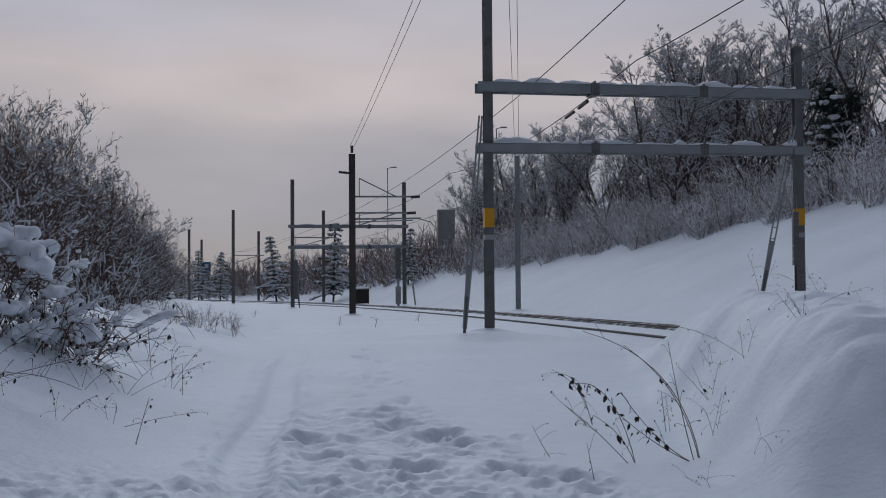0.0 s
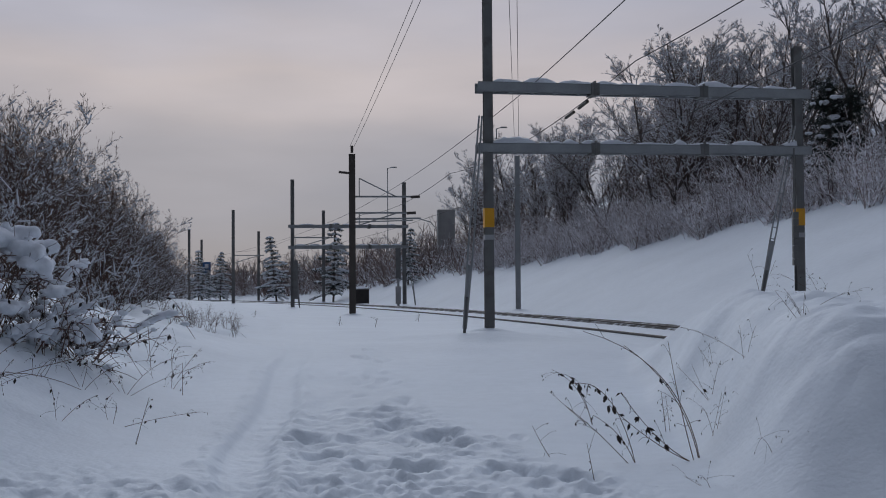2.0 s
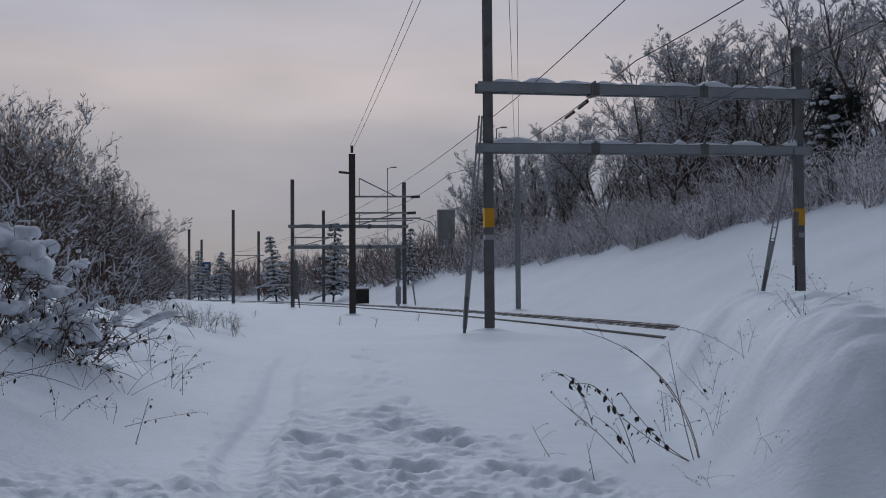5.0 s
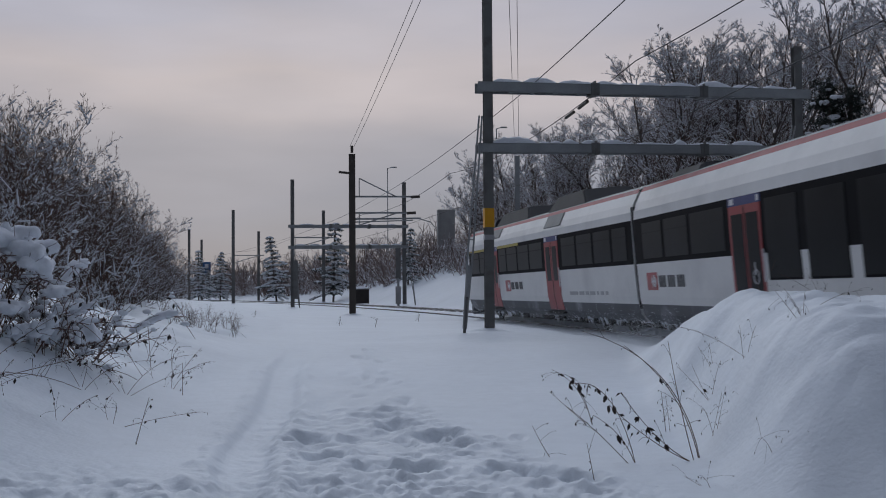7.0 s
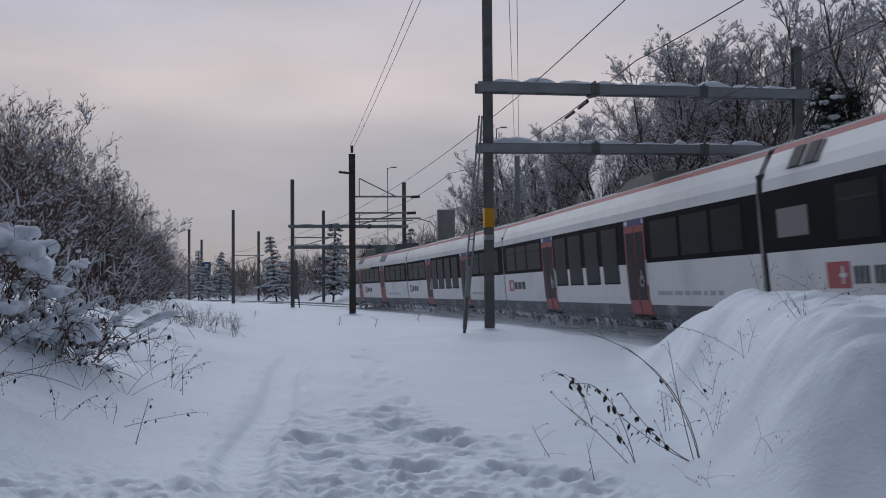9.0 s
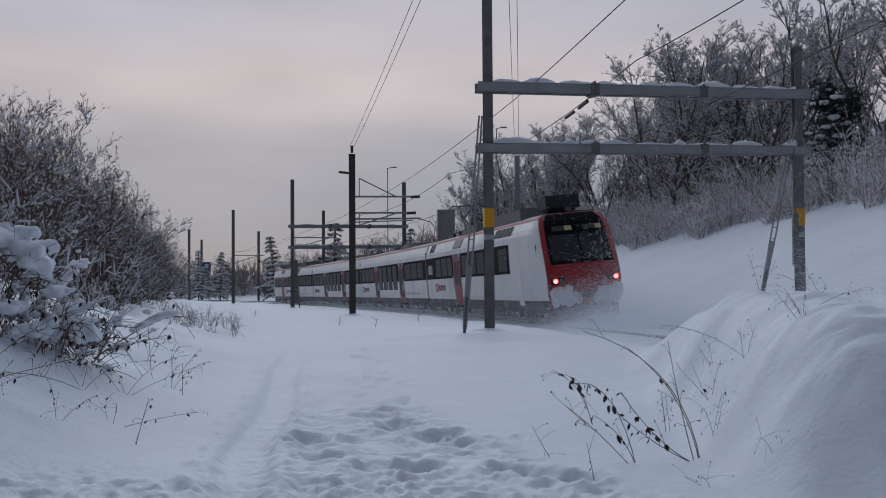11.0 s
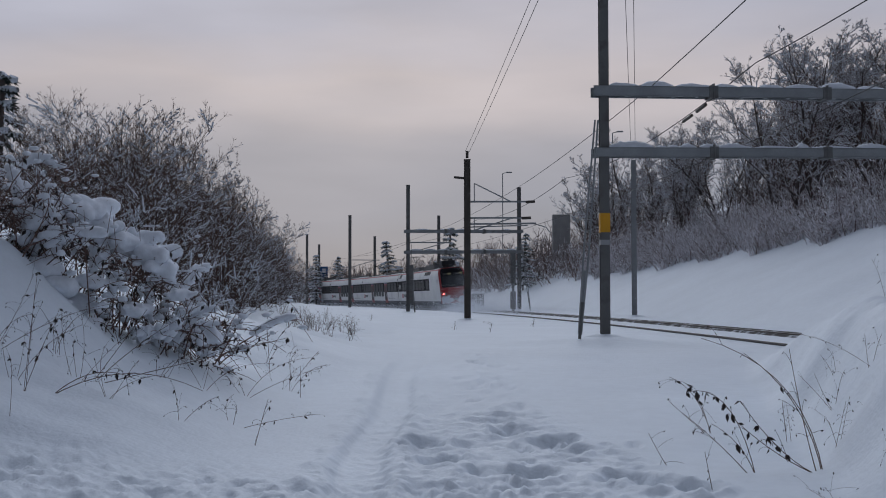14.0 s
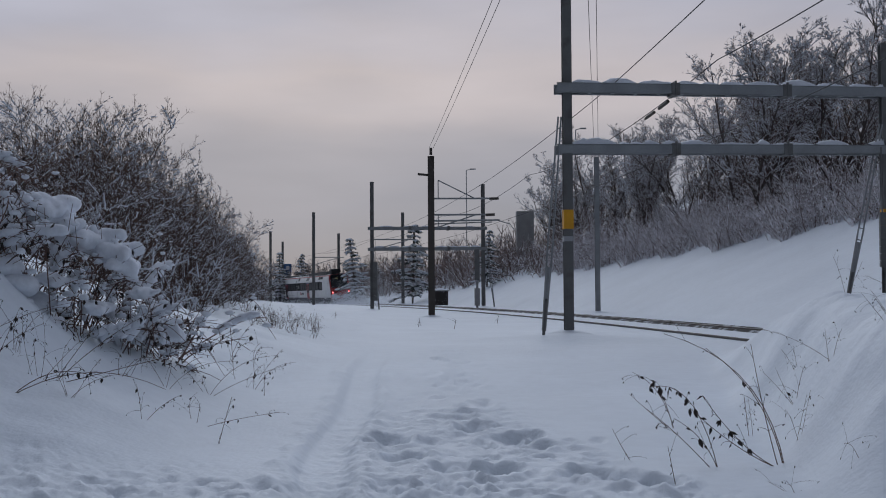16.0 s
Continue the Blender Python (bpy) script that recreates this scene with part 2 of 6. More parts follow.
# ---- the line of the railway: a long gentle curve, level, canted inwards ----
CANT = 5.0
_S = np.arange(-330.0, 420.5, 0.5)
_H = 0.1476 + 1.6352e-3 * _S - 0.1132e-5 * _S * _S / 2
_X, _Y = np.zeros_like(_S), np.zeros_like(_S)
_mid = (_H[1:] + _H[:-1]) / 2
_X[1:], _Y[1:] = np.cumsum(-np.sin(_mid) * 0.5), np.cumsum(np.cos(_mid) * 0.5)
_i0 = int(np.argmin(np.abs(_S)))
_X += 3.6223 - _X[_i0]
_Y += 39.2292 - _Y[_i0]
_X, _Y = _X + 1.43 * np.cos(_H), _Y + 1.43 * np.sin(_H)  # from the near wall of the cars to the middle of the track


def track(s, u=0.0, z=0.0):
    """Place at s along the line, u to its right, and the heading."""
    x, y, h = np.interp(s, _S, _X), np.interp(s, _S, _Y), np.interp(s, _S, _H)
    return Vector((x + u * math.cos(h), y + u * math.sin(h), z)), h


def along(x, y):
    """s and u of places in the plan."""
    s = np.clip(y - 39.0, -320, 410)
    for _ in range(6):
        cx, cy, h = np.interp(s, _S, _X), np.interp(s, _S, _Y), np.interp(s, _S, _H)
        s = np.clip(s + (-(x - cx) * np.sin(h) + (y - cy) * np.cos(h)), -330, 420)
    cx, cy, h = np.interp(s, _S, _X), np.interp(s, _S, _Y), np.interp(s, _S, _H)
    return s, (x - cx) * np.cos(h) + (y - cy) * np.sin(h)


def smooth(a, b, x):
    t = np.clip((x - a) / (b - a), 0, 1)
    return t * t * (3 - 2 * t)


def waves(x, y, size, seed, octaves=3):
    """Soft random relief from a few sums of sines."""
    rng = np.random.RandomState(seed)
    z = np.zeros_like(x)
    for o in range(octaves):
        for _ in range(4):
            a, k, p = rng.uniform(0, 2 * math.pi), 2 * math.pi / size * 2 ** o * rng.uniform(0.6, 1.4), rng.uniform(0, 6.28)
            z += np.sin((x * math.cos(a) + y * math.sin(a)) * k + p) / 4 / 1.7 ** o
    return z


_rng = np.random.RandomState(5)
PRINTS = []
for _ in range(60):  # a line of steps away from the camera
    d = _rng.uniform(11.5, 24)
    PRINTS.append((0.85 - 0.10 * d + _rng.normal(0, 0.26), d, _rng.uniform(0.10, 0.16), _rng.uniform(0.16, 0.30), _rng.uniform(0.02, 0.05), _rng.uniform(-0.5, 0.5)))
for _ in range(110):  # a trampled place before the camera
    PRINTS.append((_rng.uniform(-4.6, 1.5), _rng.uniform(7.2, 10.0), _rng.uniform(0.07, 0.16), _rng.uniform(0.08, 0.22), _rng.uniform(0.015, 0.06), _rng.uniform(-1.5, 1.5)))
for _ in range(34):
    PRINTS.append((_rng.uniform(-1.5, 0.9), _rng.uniform(9.6, 13.2), _rng.uniform(0.08, 0.14), _rng.uniform(0.12, 0.24), _rng.uniform(0.02, 0.05), _rng.uniform(-0.8, 0.8)))
for px_, py_, wide in ((-1.46, 12.6, 0.26), (-0.55, 13.6, 0.20), (-0.05, 12.9, 0.24), (0.12, 12.3, 0.18), (-0.62, 10.75, 0.22), (-0.25, 10.7, 0.24), (0.58, 10.6, 0.26), (0.86, 10.3, 0.22), (-1.1, 11.4, 0.2), (1.1, 10.1, 0.2)):
    PRINTS.append((px_, py_, wide, 0.30, 0.15, 0.0))  # deep holes of boots


def ground_z(x, y, prints=False):
    x, y = np.asarray(x, float), np.asarray(y, float)
    s, u = along(x, y)
    # flat snowfield, a little lower towards the camera
    z = -0.42 + 0.47 * smooth(7, 27, y)
    z = z + 0.05 * waves(x, y, 9, 3) * smooth(4, 14, np.hypot(x, y))
    # bank with bushes
    toe = np.minimum(-1.5 - 0.8 * smooth(24, 15, y) - 0.07 * y - x, -u - 9.0)
    up = np.clip(toe, 0, None)
    steep = 0.13 + 0.46 * smooth(28, 15, y)
    z = z + smooth(7.5, 13.5, y) * np.minimum(steep * up * up / (up + 0.8), 0.7 + 1.9 * smooth(34, 16, y) + 0.02 * up) + 0.12 * waves(x, y, 3.5, 8) * smooth(0, 2, toe)
    z = z + 0.55 * np.exp(-((x + 6.6) / 0.8) ** 2 - ((y - 13.9) / 0.8) ** 2)  # snow piled before the bramble
    # heap of cleared snow between the path and the track
    xm = 2.05 + 0.10 * (y - 10.4) + 0.14 * waves(x * 0 + 1.0, y, 6, 21)
    yf = 8.3 - 0.42 * (x - 1.75) + 0.16 * waves(x, y * 0 + 2.0, 3, 22)
    side, front = smooth(0, 1.35, x - xm), smooth(0, 3.3, y - yf)
    heap = np.clip(np.minimum(side, front) - np.clip(0.5 - np.abs(side - front), 0, 1) ** 2 / 2.0, 0, 1)
    heap = 1.53 * smooth(25.5, 14.5, y) * heap * smooth(-2.0, -3.4, u)
    lump = np.abs(waves(x, y, 1.3, 14, 2))
    z = z + heap * (1 + 0.035 * waves(x, y, 2.2, 12)) + 0.03 * heap * waves(x, y, 0.9, 13) - 0.05 * heap * np.clip(0.25 - lump, 0, 1)
    z = z + 0.14 * np.exp(-((x - 0.85) ** 2 + (y - 28.4) ** 2) / 2.6)  # drift round the gantry's foot
    # track bed
    bed = smooth(-3.0, -2.0, u) * smooth(3.6, 2.4, u)
    tilt = np.clip(u + 0.75, -1.2, 2.8) * math.tan(radians(CANT))
    z = z * (1 - bed) + bed * (-0.065 + tilt)
    # cutting slope beyond the track
    v = np.clip(u - 3.0, 0, None)
    cut = np.where(v < 9, 0.46 * v, 4.14 + 0.42 * (v - 9))
    cut = np.minimum(cut, 12.0 + 0.01 * v)
    reach = 0.45 + 0.55 * smooth(150, 60, s)
    z = np.where(u > 2.4, z * (1 - smooth(2.4, 5, u)) + smooth(2.4, 5, u) * (0.12) + cut * reach + 0.10 * waves(x, y, 11, 31, 2) * smooth(3, 6, u), z)
    if prints:
        # a smooth trough left by a sledge
        line = -0.86 - 0.085 * y + 0.05 * np.sin(y * 0.9)
        rag = waves(x, y, 0.55, 51, 3)
        q = (x - line) / (0.25 + 0.05 * rag)
        fade = smooth(27, 17, y) * smooth(5, 8, y)
        z = z - 0.09 * np.exp(-q ** 6) * fade + (0.012 + 0.03 * rag) * np.exp(-((np.abs(q) - 1.4) / 0.35) ** 2) * fade
        q2 = (x - line - 0.62) / 0.16
        z = z - 0.03 * np.exp(-q2 ** 4) * smooth(20, 12, y) * smooth(5, 8, y)
        near = (y > 5) & (y < 26) & (np.abs(x) < 6)
        xs, ys, dz = x[near], y[near], np.zeros(near.sum())
        for px, py, a, b, deep, turn in PRINTS:
            k = np.nonzero((np.abs(xs - px) < 0.8) & (np.abs(ys - py) < 0.8))[0]
            if len(k) == 0:
                continue
            dx, dy = xs[k] - px, ys[k] - py
            c, sn = math.cos(turn), math.sin(turn)
            rr = np.sqrt(((dx * c + dy * sn) / a) ** 2 + ((-dx * sn + dy * c) / b) ** 2)
            dz[k] += -deep * np.exp(-np.minimum(rr, 9) ** 7) + deep * 0.3 * np.exp(-((rr - 1.35) / 0.3) ** 2)
        z = z.copy()
        crumb = waves(xs, ys, 0.32, 52, 3)
        z[near] += np.clip(0.6 * dz * (1 + 0.8 * crumb), -0.12, 0.04)
        tramp = smooth(11.0, 9.4, y + 0.5 * waves(x, y, 1.6, 48, 2)) * smooth(4, 6, y) * smooth(2.2, 1.2, x) * smooth(-9, -6, x)
        z = z + tramp * (0.035 * np.abs(waves(x, y, 0.62, 44, 4)) + 0.018 * waves(x, y, 0.16, 45, 3) - 0.02)
        path = smooth(1.6, 0.6, np.abs(x - (0.4 - 0.1 * y))) * smooth(24, 12, y) * smooth(5, 8, y)
        z = z + path * (0.022 * waves(x, y, 0.5, 46, 3) + 0.014 * waves(x, y, 0.2, 47, 2))
    return z


def zat(x, y):
    return float(ground_z(np.array([x]), np.array([y]))[0])


def make_ground():
    rad = [0.4]
    while rad[-1] < 3500:
        r = rad[-1]
        rad.append(r + (max(0.0045 * r, 0.035) if 6.0 < r < 15 else 0.010 * r if r < 30 else 0.016 * r if r < 260 else 0.09 * r) + (0.12 if r < 6 else 0))
    ang = list(np.radians(np.arange(-30, 24.01, 0.15)))
    step = [a for a in np.radians(np.arange(30, 330, 6.0))]
    ang = ang + [a for a in step if math.radians(27) < a < math.radians(327)]
    r, a = np.meshgrid(rad, ang, indexing="ij")
    x, y = r * np.sin(a), r * np.cos(a)
    z = ground_z(x, y, True)
    z = np.where(r > 400, z * np.clip(1 - (r - 400) / 600, 0, 1) - 0.002 * np.clip(r - 400, 0, None), z)
    nr, na = r.shape
    V = np.stack([x, y, z], -1).reshape(-1, 3)
    i, j = np.meshgrid(np.arange(nr - 1), np.arange(na), indexing="ij")
    j2 = (j + 1) % na
    F = np.stack([i * na + j, (i + 1) * na + j, (i + 1) * na + j2, i * na + j2], -1).reshape(-1, 4)
    V = np.concatenate([V, [[0, 0, float(z[0].mean())]]])
    C = [[len(V) - 1, k, (k + 1) % na] for k in range(na)]
    me = mesh_of("ground", V.tolist(), F.tolist() + C, SNOW, True)
    return tagged(new("ground", me), "snow-covered ground with a trampled path and a cleared heap", "ground", kind="structure")


make_ground()


# ---- railway track ----
def sweep(name, profile, s0, s1, step, mat, smooth_=False, closed=True):
    """A profile (u, z) carried along the line, canted with it."""
    ss = np.arange(s0, s1 + step / 2, step)
    n = len(profile)
    V = []
    c, sn = math.cos(radians(CANT)), math.sin(radians(CANT))
    for s in ss:
        for u, z in profile:
            uu = u + 0.75
            p, _ = track(s, -0.75 + uu * c - z * sn)
            V.append((p.x, p.y, uu * sn + z * c))
    F = []
    for i in range(len(ss) - 1):
        for k in range(n if closed else n - 1):
            k2 = (k + 1) % n
            F.append((i * n + k, i * n + k2, (i + 1) * n + k2, (i + 1) * n + k))
    return mesh_of(name, V, F, mat, smooth_)


railway = thing("railway_track", "single railway track with brown rails half buried in snow", "railway track", kind="structure")
for side in (-0.75, 0.75):
    prof = [(side - 0.036, 0.0), (side + 0.036, 0.0), (side + 0.036, -0.04), (side + 0.01, -0.05), (side + 0.01, -0.14), (side + 0.07, -0.16), (side - 0.07, -0.16), (side - 0.01, -0.14), (side - 0.01, -0.05), (side - 0.036, -0.04)]
    part("rail", sweep("rail", prof, -120, 300, 2.0, RAIL), parent=railway)
part("flangeway", sweep("flangeway", [(-0.71, -0.07), (-0.66, -0.04), (-0.62, -0.07)], -120, 300, 1.0, BALLAST, closed=False), parent=railway, label="narrow strip of bare ballast")
part("ballast", sweep("ballast", [(0.42, -0.075), (0.55, -0.02), (0.70, -0.035), (0.80, -0.03), (1.05, -0.005), (1.25, -0.08)], -120, 300, 1.0, BALLAST, closed=False), parent=railway, label="dark wind-blown ballast beside the rail")


# ---- masts and gantries ----
def i_beam(bm, x, y, z0, z1, w=0.26, d=0.26, t=0.022, turn=0.0):
    m = Matrix.Translation((x, y, 0)) @ Matrix.Rotation(turn, 4, "Z")
    box(bm, -w / 2, w / 2, -d / 2, -d / 2 + t, z0, z1, m=m)
    box(bm, -w / 2, w / 2, d / 2 - t, d / 2, z0, z1, m=m)
    box(bm, -t / 2, t / 2, -d / 2 + t - 0.002, d / 2 - t + 0.002, z0, z1, m=m)
    return bm


MASTS = []


def mast(d, ratio, top, w=0.24, label="dark weathered steel railway mast standing in snow", mat=STEEL, plate=None, plate_h=0.46):
    """A catenary mast of H section: d ahead, ratio sideways per metre ahead, z of the top."""
    x, y = ratio * d, d
    s, u = along(np.array([x]), np.array([y]))
    h = float(np.interp(s[0], _S, _H))
    ob = thing("railway_mast", label, "railway mast", "masts along the line", pose(x, y, 0, 0, 0, math.degrees(h)))
    g = zat(x, y)
    part("column", i_beam(bmesh.new(), 0, 0, g - 0.6, top, w, w), mat, ob)
    part("cap", boxes((-w / 2 - 0.01, w / 2 + 0.01, -w / 2 - 0.01, w / 2 + 0.01, top, top + 0.03)), mat, ob)
    if plate:
        q = w / 2 + 0.012
        part("plate", boxes((-q, q, -q, q, plate - plate_h / 2, plate + plate_h / 2), bevel=0.004), YELLOW, ob, "yellow painted marker plate")
        part("plate", boxes((-q + .004, q - .004, -q + .004, q - .004, plate - plate_h / 2 - 0.30, plate - plate_h / 2 - 0.18)), GREY_LETTER, ob, "small pale number plate")
    # snow heaped round the foot
    V, F = dome(0.75, 0.16, 14, 5, 3)
    part("snow_collar", mesh_of("snow_collar", V + np.array([0, 0, g - 0.07]), F, SNOW, True), parent=ob, label="snow heaped at the foot")
    MASTS.append((x, y, top))
    return ob


def dome(r, h, n, rings, seed):
    rng = np.random.RandomState(seed)
    ph = rng.uniform(0, 6.28, 3)
    V = [[0, 0, h]]
    for i in range(1, rings + 1):
        for k in range(n):
            a = 2 * math.pi * k / n
            rr = r * i / rings * (1 + 0.15 * math.sin(2 * a + ph[0]) + 0.1 * math.sin(3 * a + ph[1]))
            V.append([rr * math.cos(a), rr * math.sin(a), h * math.cos(i / rings * math.pi / 2)])
    F = [[0, 1 + k, 1 + (k + 1) % n] for k in range(n)]
    for i in range(rings - 1):
        for k in range(n):
            F.append([1 + i * n + k, 1 + (i + 1) * n + k, 1 + (i + 1) * n + (k + 1) % n, 1 + i * n + (k + 1) % n])
    return np.array(V), F


def ridge_mesh(name, a, b, w, h, seed, cover=0.75):
    """Broken strips of snow lying along a beam from a to b."""
    rng = np.random.RandomState(seed)
    a, b = Vector(a), Vector(b)
    L = (b - a).length
    ax = (b - a).normalized()
    side = Vector((-ax.y, ax.x, 0)).normalized()
    V, F = [], []
    t = 0.0
    while t < L - 0.1:
        ln = rng.uniform(0.25, 1.1)
        if rng.rand() < cover:
            n = max(4, int(ln / 0.09))
            hh = h * rng.uniform(0.5, 1.5)
            st = len(V)
            for i in range(n + 1):
                f = i / n
                hz = hh * (math.sin(math.pi * min(max(f, 0.02), 0.98)) ** 0.5) * (0.8 + 0.3 * rng.rand())
                c = a + ax * min(t + ln * f, L)
                for q, zz in ((-1, 0), (-0.75, 0.7), (0, 1), (0.75, 0.7), (1, 0)):
                    p = c + side * (w / 2 * q * 0.98) + Vector((0, 0, hz * zz + 0.003))
                    V.append(tuple(p))
            for i in range(n):
                for k in range(4):
                    F.append((st + i * 5 + k, st + i * 5 + k + 1, st + i * 5 + 6 + k, st + i * 5 + 5 + k))
        t += ln + rng.uniform(0.0, 0.12)
    return mesh_of(name, V, F, SNOW_CLUMP, True)


def gantry_beam(a, b, h, label, seed, cover, snow_h):
    """Two channels back to back with battens between, snow on top."""
    a, b = Vector(a), Vector(b)
    L = (b - a).length
    turn = math.atan2(b.y - a.y, b.x - a.x)
    tilt = math.atan2(b.z - a.z, math.hypot(b.x - a.x, b.y - a.y))
    ob = thing("gantry_beam", label, "gantry beam", "cross beams of the gantries", Matrix.Translation(a) @ Matrix.Rotation(turn, 4, "Z") @ Matrix.Rotation(-tilt, 4, "Y"))
    for sd in (-1, 1):
        y = sd * 0.19
        part("channel", boxes((-0.28, L + 0.28, y - 0.008, y + 0.008, -h / 2, h / 2), (-0.28, L + 0.28, y - sd * 0.06, y + sd * 0.008, h / 2 - 0.018, h / 2), (-0.28, L + 0.28, y - sd * 0.06, y + sd * 0.008, -h / 2, -h / 2 + 0.018)), BRIGHT_STEEL, ob)
    rows = []
    n = int(L / 0.55)
    for k in range(n + 1):
        x = L * k / n
        rows.append((x - 0.04, x + 0.04, -0.18, 0.18, -h / 2 + 0.02, h / 2 - 0.02))
    part("battens", boxes(*rows), BRIGHT_STEEL, ob)
    part("deck", boxes((0.16, L - 0.16, -0.185, 0.185, h / 2 - 0.03, h / 2 - 0.004)), BRIGHT_STEEL, ob)
    for x in (L * 0.33, L * 0.68):
        part("splice_clamp", boxes((x - 0.11, x + 0.11, -0.215, 0.215, -h / 2 - 0.03, h / 2 + 0.03), (x - 0.02, x + 0.02, -0.23, 0.23, -h / 2 - 0.05, h / 2 + 0.08), bevel=0.01), STEEL, ob)
    part("snow", ridge_mesh("snow", (0.1, 0, h / 2), (L - 0.1, 0, h / 2), 0.38, snow_h, seed, cover), parent=ob, label="strips of lying snow")
    return ob


def brace(a, b, label):
    """A raking stay: two bars with rungs and a heavier foot."""
    a, b = Vector(a), Vector(b)
    ob = thing("mast_stay", label, "mast stay", "stays of the masts")
    ax = (b - a)
    L = ax.length
    ax.normalize()
    side = ax.cross(Vector((0, 1, 0))).normalized()
    for sd in (-1, 1):
        part("bar", rods((a + side * 0.035 * sd, a + ax * L * 0.62 + side * 0.06 * sd, 0.022), (a + ax * L * 0.62 + side * 0.06 * sd, b + side * 0.03 * sd, 0.022)), BRIGHT_STEEL, ob)
    for k in range(1, 12):
        p = a + ax * L * (0.2 + 0.065 * k)
        part("rung", rods((p - side * 0.06, p + side * 0.06, 0.013)), BRIGHT_STEEL, ob)
    part("spring_box", rods((b - ax * 1.5, b - ax * 0.75, 0.065), sides=8), BRIGHT_STEEL, ob, "grey tension spring housing")
    part("foot", rods((b - ax * 0.8, b + ax * 0.3, 0.038), sides=8), STEEL, ob)
    return ob


PXR = 1.0 / 2138
gl, gr = mast(29.2, 82 * PXR, 11.2, 0.215, "tall steel gantry mast with a yellow plate", plate=2.93), \
    mast(30.6, 632 * PXR, 7.30, 0.205, "steel gantry mast with yellow plate behind a snow heap", plate=2.98, plate_h=0.43)
mast(59.0, -160 * PXR, 7.9, 0.29, "brown steel mast carrying catenary brackets", BROWN_STEEL)
mast(62.0, 133 * PXR, 8.1, 0.22, "slender grey mast at the foot of the slope", BRIGHT_STEEL)
mast(90.0, -266 * PXR, 9.6, 0.26, "gantry mast of grey steel")
mast(93.0, -68 * PXR, 9.6, 0.26, "gantry mast of grey steel beside a signal")
mast(127.0, -211 * PXR, 9.8, 0.28)
mast(131.0, -371 * PXR, 10.2, 0.30)
mast(163.0, -326 * PXR, 9.5, 0.30)
mast(165.0, -449 * PXR, 10.0, 0.30)
mast(200.0, -427 * PXR, 10.1, 0.32)

m1, m2 = MASTS[0], MASTS[1]
gantry_beam((m1[0], m1[1], 6.10), (m2[0], m2[1], 6.09), 0.24, "upper gantry beam of grey steel, snow on top", 3, 0.85, 0.15)
gantry_beam((m1[0], m1[1], 4.62), (m2[0], m2[1], 4.66), 0.22, "lower gantry beam of grey steel, snow on top", 4, 0.85, 0.13)
m5, m6 = MASTS[4], MASTS[5]
gantry_beam((m5[0], m5[1], 6.13), (m6[0], m6[1], 6.22), 0.24, "far upper gantry beam of grey steel", 5, 0.5, 0.08)
gantry_beam((m5[0], m5[1], 4.56), (m6[0], m6[1], 4.66), 0.24, "far lower gantry beam with dots of snow", 6, 0.8, 0.10)
brace((m1[0] - 0.18, m1[1] - 0.1, 5.4), (m1[0] - 0.62, m1[1] - 1.0, zat(m1[0] - .6, m1[1] - 1) + 0.1), "grey raking stay beside a tall gantry mast")
brace((m2[0] - 0.12, m2[1] - 0.1, 5.3), (m2[0] - 1.15, m2[1] - 0.6, 0.9), "grey raking stay with rungs beside a gantry mast")
brace((m6[0] + 0.15, m6[1] - 0.1, 5.6), (m6[0] + 0.85, m6[1] - 0.3, 0.1), "raking stay of the far gantry")
brace((m5[0] + 0.1, m5[1] - 0.1, 4.4), (m5[0] + 0.55, m5[1] - 0.3, 0.1), "raking stay of the far gantry")


def weights(x, y, z0, z1, w, label):
    ob = thing("tension_weight", label, "tension weight", "", pose(x, y, 0))
    part("guide", rods(((0, 0, z1 - 0.1), (0, 0, z1 + 1.6), 0.02)), STEEL, ob)
    n = 8
    for k in range(n):
        a = z0 + (z1 - z0) * k / n
        part("weight_block", boxes((-w, w, -w, w, a, a + (z1 - z0) / n - 0.008), bevel=0.008), STEEL, ob)


weights(m2[0] - 0.20, m2[1] - 0.35, 1.75, 3.1, 0.07, "stack of steel tension weights hanging by a mast")
weights(m5[0] + 0.28, m5[1] - 0.3, 0.7, 3.6, 0.16, "stack of tension weights hanging by a far mast")


def signal(x, y, z):
    ob = thing("railway_signal", "dark railway signal on a grey post", "signal", "", pose(x, y, 0))
    part("post", rods(((0, 0, zat(x, y) - 0.3), (0, 0, z - 1.0), 0.09), sides=8), BRIGHT_STEEL, ob)
    part("signal_head", boxes((-0.19, 0.19, -0.1, 0.1, z - 2.3, z), bevel=0.05), STEEL, ob)
    part("relay_box", boxes((-0.2, 0.2, -0.2, 0.2, 0.3, 1.6), bevel=0.02), CONCRETE, ob)


signal(-79 * PXR * 90, 90, 4.5)


